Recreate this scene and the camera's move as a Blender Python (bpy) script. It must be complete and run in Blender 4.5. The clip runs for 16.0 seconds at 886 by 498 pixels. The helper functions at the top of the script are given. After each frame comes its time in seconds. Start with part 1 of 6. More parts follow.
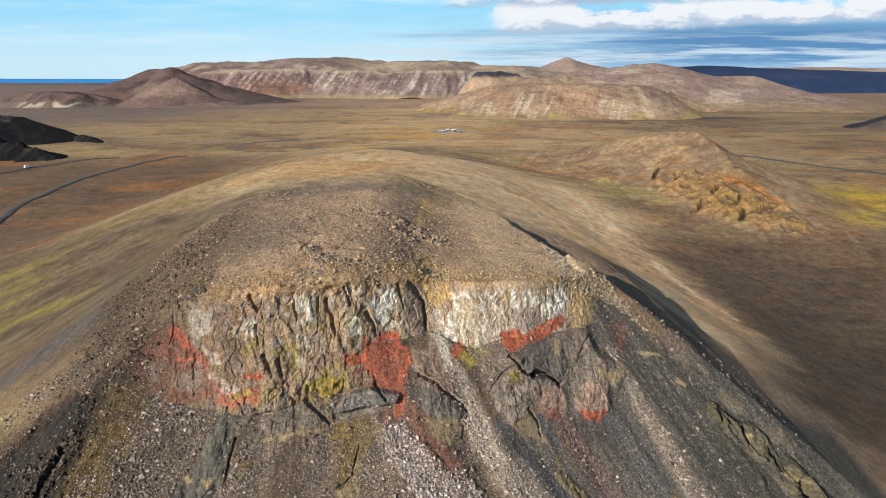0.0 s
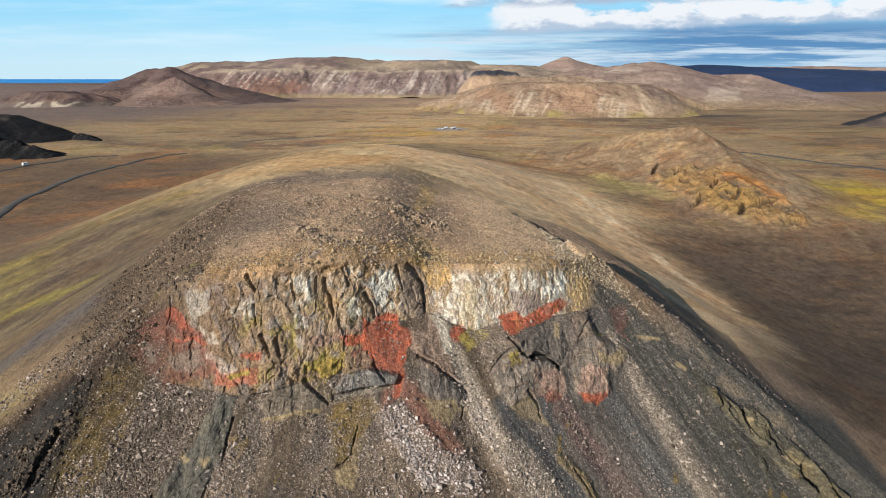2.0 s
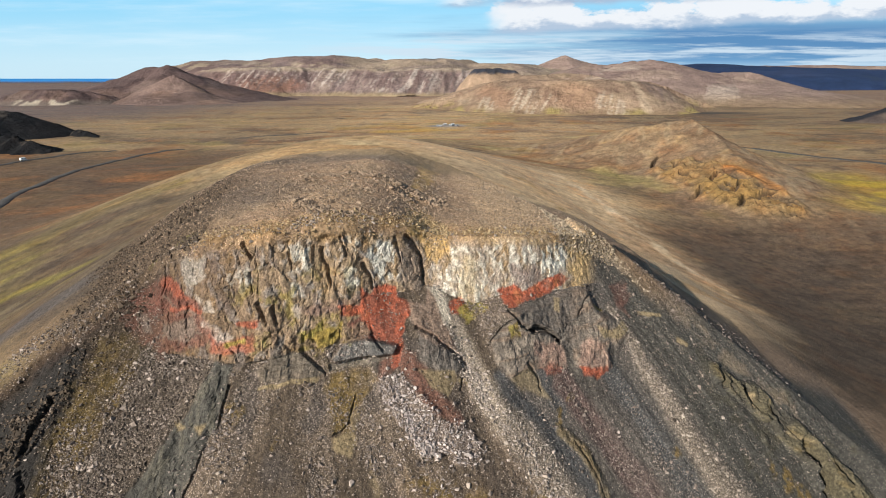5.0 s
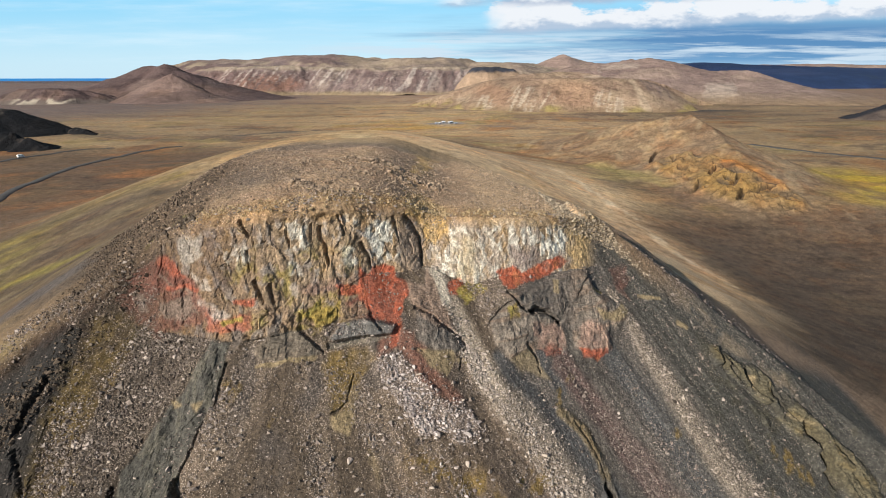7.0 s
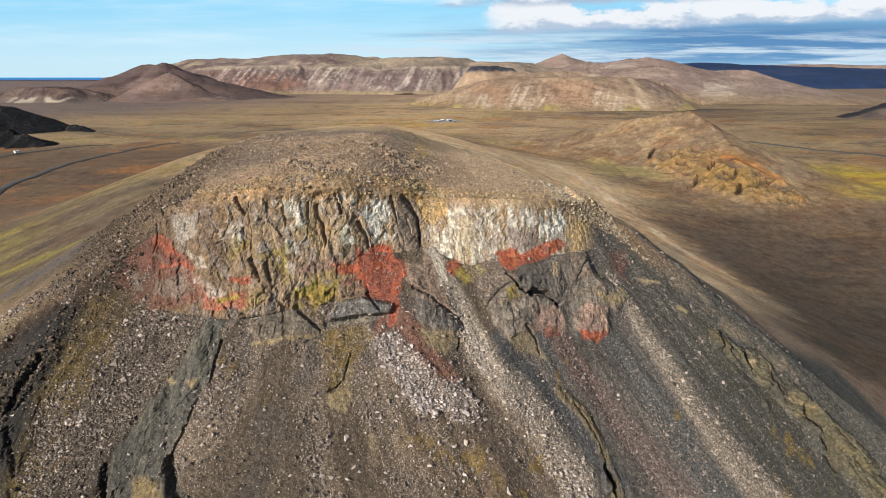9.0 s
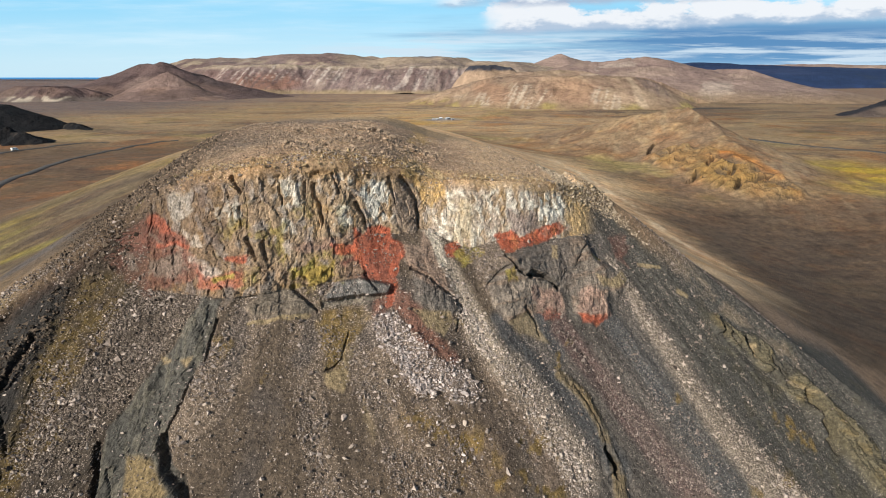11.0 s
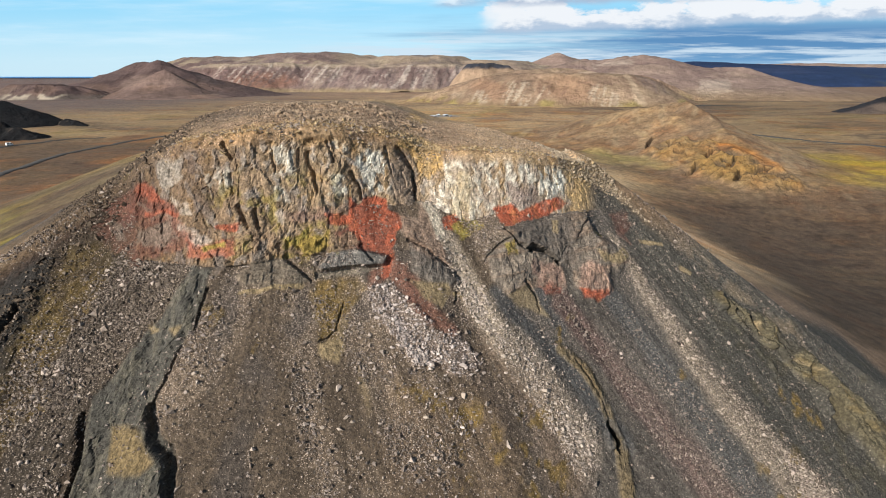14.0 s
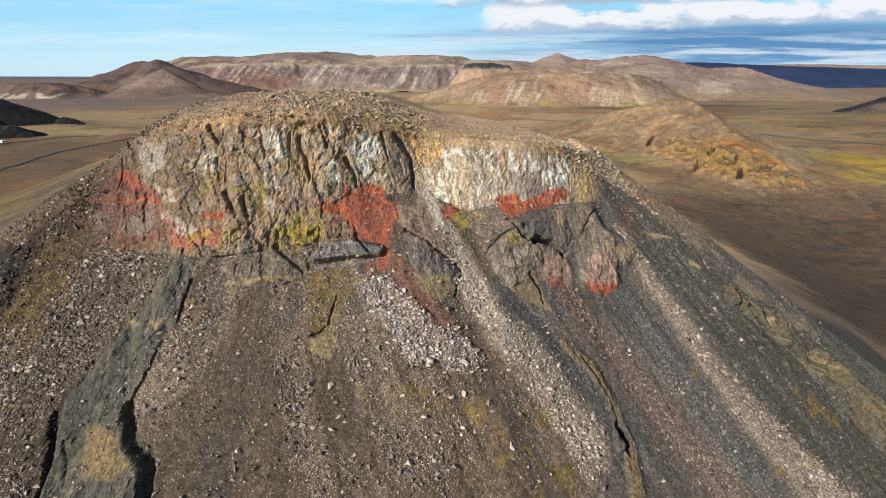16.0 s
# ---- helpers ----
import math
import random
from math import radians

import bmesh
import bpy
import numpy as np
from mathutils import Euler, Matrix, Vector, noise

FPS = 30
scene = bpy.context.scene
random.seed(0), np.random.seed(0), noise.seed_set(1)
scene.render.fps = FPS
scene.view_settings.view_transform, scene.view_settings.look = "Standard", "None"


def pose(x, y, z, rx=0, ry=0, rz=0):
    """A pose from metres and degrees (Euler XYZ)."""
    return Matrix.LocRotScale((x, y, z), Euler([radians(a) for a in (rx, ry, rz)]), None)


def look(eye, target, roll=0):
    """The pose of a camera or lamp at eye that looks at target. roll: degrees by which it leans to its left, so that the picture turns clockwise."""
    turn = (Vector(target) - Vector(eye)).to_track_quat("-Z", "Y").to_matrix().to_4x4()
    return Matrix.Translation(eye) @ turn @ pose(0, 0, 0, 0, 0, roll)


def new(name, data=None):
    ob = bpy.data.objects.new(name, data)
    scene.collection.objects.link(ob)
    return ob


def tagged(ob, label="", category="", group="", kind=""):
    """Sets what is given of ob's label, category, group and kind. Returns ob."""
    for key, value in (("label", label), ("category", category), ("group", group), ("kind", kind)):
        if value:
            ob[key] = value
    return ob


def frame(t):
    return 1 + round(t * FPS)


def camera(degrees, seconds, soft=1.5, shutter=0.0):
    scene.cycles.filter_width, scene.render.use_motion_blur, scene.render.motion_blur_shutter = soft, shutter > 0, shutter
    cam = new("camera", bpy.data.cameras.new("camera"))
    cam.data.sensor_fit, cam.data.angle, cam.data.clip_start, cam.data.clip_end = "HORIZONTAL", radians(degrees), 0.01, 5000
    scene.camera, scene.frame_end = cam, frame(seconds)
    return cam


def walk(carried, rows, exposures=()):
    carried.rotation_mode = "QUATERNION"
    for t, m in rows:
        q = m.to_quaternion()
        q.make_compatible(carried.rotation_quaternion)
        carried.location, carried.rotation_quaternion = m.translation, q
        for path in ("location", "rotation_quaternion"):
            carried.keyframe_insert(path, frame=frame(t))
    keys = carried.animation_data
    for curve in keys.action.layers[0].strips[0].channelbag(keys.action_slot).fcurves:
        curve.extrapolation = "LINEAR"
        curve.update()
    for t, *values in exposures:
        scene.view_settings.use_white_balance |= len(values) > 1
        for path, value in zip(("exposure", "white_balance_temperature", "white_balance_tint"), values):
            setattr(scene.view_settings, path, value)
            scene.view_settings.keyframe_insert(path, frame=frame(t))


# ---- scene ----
cam = camera(79.0, 16.0, soft=1.0)
PATH = [
    (0, (-0.024, 0.091, 74.767), (-0.024, 1.995, 74.155), 0.1),
    (0.5, (-0.02, 0.02, 74.2), (-0.019, 1.925, 73.588), 0.1),
    (1, (-0.027, -0.082, 73.597), (-0.025, 1.822, 72.985), 0.1),
    (1.5, (-0.006, -0.161, 72.95), (-0.004, 1.743, 72.338), 0.0),
    (2, (0.004, -0.25, 72.268), (0.007, 1.654, 71.656), 0.0),
    (2.5, (0.008, -0.321, 71.628), (0.012, 1.583, 71.016), 0.0),
    (3, (0.015, -0.391, 70.996), (0.019, 1.513, 70.383), -0.0),
    (3.5, (0.002, -0.471, 70.342), (0.007, 1.433, 69.729), -0.0),
    (4, (0.034, -0.549, 69.736), (0.039, 1.355, 69.123), -0.0),
    (6.5, (0.034, -0.854, 66.52), (0.044, 1.05, 65.907), -0.1),
    (7, (0.045, -0.962, 65.904), (0.056, 0.941, 65.29), -0.1),
    (7.5, (0.067, -0.974, 65.244), (0.08, 0.929, 64.63), -0.1),
    (8, (0.069, -1.068, 64.613), (0.082, 0.836, 63.999), -0.1),
    (8.5, (0.062, -1.122, 63.932), (0.078, 0.782, 63.319), -0.0),
    (9, (0.097, -1.193, 63.297), (0.113, 0.711, 62.683), -0.0),
    (11.5, (0.1, -1.266, 60.182), (0.123, 0.638, 59.569), 0.0),
    (12, (0.106, -1.286, 59.543), (0.13, 0.617, 58.93), 0.0),
    (12.5, (0.116, -1.271, 58.876), (0.141, 0.632, 58.263), 0.0),
    (13, (0.105, -1.159, 58.181), (0.132, 0.744, 57.568), 0.0),
    (13.5, (0.101, -0.925, 57.574), (0.128, 0.979, 56.959), 0.0),
    (14, (0.113, -0.572, 57.008), (0.142, 1.331, 56.394), 0.0),
    (14.5, (0.117, -0.076, 56.473), (0.146, 1.828, 55.859), 0.0),
    (15, (0.123, 0.577, 55.949), (0.154, 2.481, 55.335), 0.1),
    (15.5, (0.146, 1.351, 55.465), (0.177, 3.254, 54.852), 0.1),
    (16, (0.139, 2.196, 54.947), (0.171, 4.1, 54.335), 0.1),
]
walk(cam, [(t, look(eye, target, roll)) for t, eye, target, roll in PATH], exposures=[(0, 0.85), (16, 0.85)])


# ---- sky, sun ----
SUN_FROM = Vector((-0.60, -0.68, 0.435)).normalized()

world = bpy.data.worlds.new("sky")
scene.world = world
world.use_nodes = True
wn, wl = world.node_tree.nodes, world.node_tree.links
wn.clear()


def wnode(kind, **kw):
    n = wn.new(kind)
    for k, v in kw.items():
        n.inputs[k].default_value = v
    return n


def wmath(op, a, b=None, clamp=False):
    n = wn.new("ShaderNodeMath")
    n.operation, n.use_clamp = op, clamp
    for i, v in enumerate((a, b)):
        if v is None:
            continue
        if isinstance(v, (int, float)):
            n.inputs[i].default_value = v
        else:
            wl.new(v, n.inputs[i])
    return n.outputs[0]


def wramp(value, lo, hi):
    n = wn.new("ShaderNodeMapRange")
    n.interpolation_type = "SMOOTHSTEP"
    n.inputs["From Min"].default_value, n.inputs["From Max"].default_value = lo, hi
    wl.new(value, n.inputs["Value"])
    return n.outputs["Result"]


def wmix(fac, a, b):
    n = wn.new("ShaderNodeMix")
    n.data_type = "RGBA"
    wl.new(fac, n.inputs[0])
    for i, v in ((6, a), (7, b)):
        if isinstance(v, tuple):
            n.inputs[i].default_value = (*v, 1)
        else:
            wl.new(v, n.inputs[i])
    return n.outputs[2]


def wnoise(vec, scale, detail, rough, sx, sy, ox=0.0):
    m = wn.new("ShaderNodeMapping")
    m.inputs["Scale"].default_value = (sx, sy, 1)
    m.inputs["Location"].default_value = (ox, ox * 0.37, ox * 0.11)
    wl.new(vec, m.inputs["Vector"])
    n = wn.new("ShaderNodeTexNoise")
    n.inputs["Scale"].default_value, n.inputs["Detail"].default_value, n.inputs["Roughness"].default_value = scale, detail, rough
    wl.new(m.outputs[0], n.inputs["Vector"])
    return n.outputs["Fac"]


sky = wn.new("ShaderNodeTexSky")
sky.sky_type, sky.sun_disc = "NISHITA", False
sky.sun_elevation = math.asin(SUN_FROM.z)
sky.sun_rotation = math.atan2(SUN_FROM.x, SUN_FROM.y)
sky.air_density, sky.dust_density, sky.ozone_density = 1.0, 0.6, 1.5
coord = wn.new("ShaderNodeTexCoord")
sep = wn.new("ShaderNodeSeparateXYZ")
wl.new(coord.outputs["Generated"], sep.inputs[0])
ahead = wmath("MAXIMUM", wmath("ABSOLUTE", sep.outputs["Y"]), 0.05)
U = wmath("DIVIDE", sep.outputs["X"], ahead)
V = wmath("DIVIDE", sep.outputs["Z"], ahead)
comb = wn.new("ShaderNodeCombineXYZ")
wl.new(U, comb.inputs[0])
wl.new(V, comb.inputs[1])
UV = comb.outputs[0]
# clear air, thin veils, grey-blue layers, and two heaped white banks above them
high = wmix(wramp(V, 0.0, 0.14), (6.5, 9.2, 10.8), (3.0, 7.6, 10.8))
air = wn.new("ShaderNodeMix")
air.data_type = "RGBA"
air.inputs[0].default_value = 0.85
wl.new(sky.outputs["Color"], air.inputs[6])
wl.new(high, air.inputs[7])
veil = wmath("MULTIPLY", wramp(wnoise(UV, 1.0, 6.0, 0.6, 2.2, 26.0, 4.4), 0.42, 0.75), 0.5)
col = wmix(veil, air.outputs[2], (8.6, 9.9, 10.6))
layer_noise = wnoise(UV, 1.0, 6.0, 0.6, 3.0, 60.0, 7.1)
grey = wmath("MULTIPLY", wramp(wmath("ADD", wmath("MULTIPLY", U, 1.0), wmath("MULTIPLY", layer_noise, 0.8)), 0.28, 0.85), wramp(V, 0.125, 0.07))
col = wmix(grey, col, wmix(wramp(V, 0.0, 0.06), (1.8, 4.0, 6.6), (1.2, 2.9, 5.4)))
streak_noise = wnoise(UV, 1.0, 8.0, 0.62, 4.0, 75.0, 11.7)
streak = wmath("MULTIPLY", wramp(wmath("ADD", wmath("MULTIPLY", U, 0.05), streak_noise), 0.46, 0.64), wmath("MULTIPLY", wramp(U, -0.35, 0.0), wramp(V, 0.085, 0.05)))
col = wmix(wmath("MULTIPLY", streak, 0.9), col, (6.6, 8.0, 9.2))
low_light = wmath("MULTIPLY", wramp(V, 0.03, 0.012), wramp(U, -0.3, 0.2))
col = wmix(wmath("MULTIPLY", low_light, 0.45), col, (6.0, 8.2, 9.8))


def heap(col, base, tilt, thick, u_from, ox, under, soft):
    puff = wnoise(UV, 1.0, 9.0, 0.6, 15.0, 40.0, ox)
    wide = wnoise(UV, 1.0, 4.0, 0.5, 6.0, 12.0, ox + 3.0)
    lump = wmath("ADD", wmath("MULTIPLY", wmath("SUBTRACT", puff, 0.5), 0.12), wmath("MULTIPLY", wmath("SUBTRACT", wide, 0.5), 0.09))
    d = wmath("SUBTRACT", V, wmath("ADD", wmath("MULTIPLY", U, tilt), base))
    d = wmath("ADD", d, wmath("MULTIPLY", wmath("SUBTRACT", puff, 0.5), 0.014))
    top = wmath("SUBTRACT", wmath("ADD", lump, thick), d)
    m = wmath("MULTIPLY", wramp(d, -0.004, 0.008), wramp(top, 0.0, soft))
    m = wmath("MULTIPLY", m, wramp(wmath("ADD", U, wmath("MULTIPLY", wmath("SUBTRACT", wide, 0.5), 0.5)), u_from - 0.05, u_from + 0.07))
    shade = wmath("ADD", wramp(d, -0.002, 0.03), wmath("MULTIPLY", wmath("SUBTRACT", puff, 0.5), 2.6))
    tone = wmix(wramp(shade, 0.1, 0.75), under, (8.9, 9.3, 9.8))
    return wmix(m, col, tone)


col = heap(col, 0.062, 0.040, 0.046, 0.07, 2.3, (4.8, 6.0, 7.6), 0.014)
col = heap(col, 0.108, 0.030, 0.045, 0.08, 9.4, (4.2, 5.2, 6.8), 0.02)
col = wmix(wramp(V, 0.16, 0.7), col, sky.outputs["Color"])
bg = wnode("ShaderNodeBackground", Strength=0.0545)
wl.new(col, bg.inputs["Color"])
wout = wn.new("ShaderNodeOutputWorld")
wl.new(bg.outputs[0], wout.inputs["Surface"])

sun_data = bpy.data.lights.new("sun", "SUN")
sun_data.energy, sun_data.angle, sun_data.color = 5.1, radians(0.53), (1.0, 0.95, 0.85)
sun = new("sun", sun_data)
sun.matrix_world = look((0, 0, 0), -SUN_FROM)


# ---- noise and shape helpers ----
def lattice(ix, iy, iz, seed):
    h = (ix * 374761393 + iy * 668265263 + iz * 2147483647 + seed * 974634777) & 0x7FFFFFFF
    h = ((h ^ (h >> 13)) * 1274126177) & 0x7FFFFFFF
    h = ((h ^ (h >> 16)) * 1911520717) & 0x7FFFFFFF
    return ((h ^ (h >> 15)) & 0xFFFF) / 65535.0


def value_noise(x, y, z=None, seed=0):
    """Smooth noise from -1 to 1."""
    x, y = np.asarray(x, float), np.asarray(y, float)
    ix, iy = np.floor(x).astype(np.int64), np.floor(y).astype(np.int64)
    fx, fy = x - ix, y - iy
    fx, fy = fx * fx * fx * (fx * (fx * 6 - 15) + 10), fy * fy * fy * (fy * (fy * 6 - 15) + 10)

    def plane(iz):
        a, b = lattice(ix, iy, iz, seed), lattice(ix + 1, iy, iz, seed)
        c, d = lattice(ix, iy + 1, iz, seed), lattice(ix + 1, iy + 1, iz, seed)
        return (a + (b - a) * fx) * (1 - fy) + (c + (d - c) * fx) * fy

    if z is None:
        return plane(0) * 2 - 1
    z = np.asarray(z, float)
    iz = np.floor(z).astype(np.int64)
    fz = z - iz
    fz = fz * fz * (3 - 2 * fz)
    return (plane(iz) * (1 - fz) + plane(iz + 1) * fz) * 2 - 1


def fbm(x, y, z=None, octaves=4, gain=0.5, seed=0):
    total, amp, norm = 0.0, 1.0, 0.0
    for k in range(octaves):
        total = total + amp * value_noise(x, y, z, seed + 17 * k)
        norm += amp
        amp *= gain
        x, y = x * 2.03 + 3.1, y * 2.03 + 1.7
        z = None if z is None else z * 2.03 + 5.3
    return total / norm


def ridged(x, y, z=None, octaves=4, gain=0.5, seed=0):
    total, amp, norm = 0.0, 1.0, 0.0
    for k in range(octaves):
        total = total + amp * (1 - np.abs(value_noise(x, y, z, seed + 17 * k)) * 2)
        norm += amp
        amp *= gain
        x, y = x * 2.03 + 3.1, y * 2.03 + 1.7
        z = None if z is None else z * 2.03 + 5.3
    return total / norm


def step(v, lo, hi):
    t = np.clip((v - lo) / (hi - lo), 0, 1)
    return t * t * (3 - 2 * t)


def mixed(a, b, w):
    """Blend of colour array a towards colour b by weights w."""
    return a + (np.asarray(b) - a) * np.clip(w, 0, 1)[..., None]


def mesh_from_arrays(name, verts, quads, material, colours=None, smooth=True, tris=None, stony=None):
    verts = np.ascontiguousarray(verts, np.float32)
    me = bpy.data.meshes.new(name)
    me.vertices.add(len(verts))
    me.vertices.foreach_set("co", verts.ravel())
    faces = quads if tris is None else tris
    n = faces.shape[1]
    me.loops.add(faces.size)
    me.loops.foreach_set("vertex_index", np.ascontiguousarray(faces, np.int32).ravel())
    me.polygons.add(len(faces))
    me.polygons.foreach_set("loop_start", np.arange(0, faces.size, n, dtype=np.int32))
    me.update(calc_edges=True)
    me.polygons.foreach_set("use_smooth", np.full(len(faces), smooth))
    if colours is not None:
        at = me.attributes.new("tint", "FLOAT_COLOR", "POINT")
        at.data.foreach_set("color", np.c_[np.clip(colours, 0, 1), np.ones(len(verts))].astype(np.float32).ravel())
    if stony is not None:
        at = me.attributes.new("stony", "FLOAT", "POINT")
        at.data.foreach_set("value", np.ascontiguousarray(stony, np.float32).ravel())
    me.materials.append(material)
    return me


def grid_quads(rows, cols):
    i = np.arange(rows * cols).reshape(rows, cols)
    return np.stack([i[:-1, :-1], i[:-1, 1:], i[1:, 1:], i[1:, :-1]], -1).reshape(-1, 4)


# ---- materials ----
class Nodes:
    def __init__(self, name, rough=0.9, spec=0.25):
        self.mat = bpy.data.materials.new(name)
        self.mat.use_nodes = True
        self.n, self.l = self.mat.node_tree.nodes, self.mat.node_tree.links
        self.bsdf = self.n["Principled BSDF"]
        self.bsdf.inputs["Roughness"].default_value = rough
        self.bsdf.inputs["Specular IOR Level"].default_value = spec
        self.pos = self.n.new("ShaderNodeTexCoord").outputs["Object"]

    def noise(self, scale, detail=4.0, rough=0.6, stretch=(1, 1, 1)):
        m = self.n.new("ShaderNodeMapping")
        m.inputs["Scale"].default_value = stretch
        self.l.new(self.pos, m.inputs["Vector"])
        t = self.n.new("ShaderNodeTexNoise")
        t.inputs["Scale"].default_value, t.inputs["Detail"].default_value, t.inputs["Roughness"].default_value = scale, detail, rough
        self.l.new(m.outputs[0], t.inputs["Vector"])
        return t.outputs["Fac"]

    def speckle(self, scale):
        t = self.n.new("ShaderNodeTexVoronoi")
        t.inputs["Scale"].default_value = scale
        self.l.new(self.pos, t.inputs["Vector"])
        return t.outputs["Color"], t.outputs["Distance"]

    def ramp(self, value, lo, hi, a=0.0, b=1.0):
        r = self.n.new("ShaderNodeMapRange")
        for k, v in zip(("From Min", "From Max", "To Min", "To Max"), (lo, hi, a, b)):
            r.inputs[k].default_value = v
        self.l.new(value, r.inputs["Value"])
        return r.outputs["Result"]

    def mix(self, fac, a, b, mode="MIX"):
        m = self.n.new("ShaderNodeMix")
        m.data_type, m.blend_type = "RGBA", mode
        for i, v in ((0, fac), (6, a), (7, b)):
            if isinstance(v, (tuple, float, int)):
                m.inputs[i].default_value = v if i == 0 else (*v, 1)
            else:
                self.l.new(v, m.inputs[i])
        return m.outputs[2]

    def scaled(self, colour, factor):
        m = self.n.new("ShaderNodeVectorMath")
        m.operation = "SCALE"
        if isinstance(colour, tuple):
            m.inputs[0].default_value = colour
        else:
            self.l.new(colour, m.inputs[0])
        self.l.new(factor, m.inputs["Scale"])
        return m.outputs[0]

    def math(self, op, a, b):
        m = self.n.new("ShaderNodeMath")
        m.operation = op
        for i, v in enumerate((a, b)):
            if isinstance(v, (int, float)):
                m.inputs[i].default_value = v
            else:
                self.l.new(v, m.inputs[i])
        return m.outputs[0]

    def tint(self):
        a = self.n.new("ShaderNodeAttribute")
        a.attribute_name = "tint"
        return a.outputs["Color"]

    def bump(self, height, strength, distance):
        b = self.n.new("ShaderNodeBump")
        b.inputs["Strength"].default_value, b.inputs["Distance"].default_value = strength, distance
        self.l.new(height, b.inputs["Height"])
        if self.bsdf.inputs["Normal"].links:
            self.l.new(self.bsdf.inputs["Normal"].links[0].from_socket, b.inputs["Normal"])
        self.l.new(b.outputs[0], self.bsdf.inputs["Normal"])

    def done(self, colour):
        if isinstance(colour, tuple):
            self.bsdf.inputs["Base Color"].default_value = (*colour, 1)
        else:
            self.l.new(colour, self.bsdf.inputs["Base Color"])
        return self.mat


def rock_soil():
    k = Nodes("hill_rock_and_gravel", 0.92, 0.2)
    fine, grit, mid = k.noise(7.0, 6.0, 0.75), k.noise(1.5, 8.0, 0.72), k.noise(3.2, 6.0, 0.75, (1.0, 1.0, 0.45))
    cell, dist = k.speckle(4.0)
    c = k.scaled(k.tint(), k.ramp(fine, 0.3, 0.7, 0.62, 1.38))
    c = k.scaled(c, k.ramp(grit, 0.34, 0.66, 0.72, 1.28))
    c = k.scaled(c, k.ramp(mid, 0.36, 0.64, 0.7, 1.3))
    one = k.n.new("ShaderNodeSeparateColor")
    k.l.new(cell, one.inputs[0])
    c = k.scaled(c, k.ramp(one.outputs[0], 0.0, 1.0, 0.72, 1.28))
    # small loose stones lying in the gravel
    many = k.n.new("ShaderNodeAttribute")
    many.attribute_name = "stony"
    pebble, away = k.speckle(7.5)
    two = k.n.new("ShaderNodeSeparateColor")
    k.l.new(pebble, two.inputs[0])
    pick = k.math("MULTIPLY", k.math("LESS_THAN", two.outputs[0], k.math("MULTIPLY", many.outputs["Fac"], 0.85)), k.math("LESS_THAN", away, k.ramp(two.outputs[2], 0.0, 1.0, 0.22, 0.55)))
    c = k.mix(pick, c, k.scaled(k.mix(0.55, (0.34, 0.28, 0.24), k.scaled(k.tint(), k.ramp(away, 0.0, 1.0, 2.6, 2.2))), k.ramp(two.outputs[1], 0.0, 1.0, 0.4, 1.6)))
    k.bump(k.math("MULTIPLY", pick, k.ramp(away, 0.0, 0.5, 1.0, 0.3)), 0.7, 0.12)
    k.bump(fine, 0.6, 0.08)
    k.bump(mid, 0.6, 0.16)
    k.bump(grit, 0.7, 0.35)
    return k.done(c)


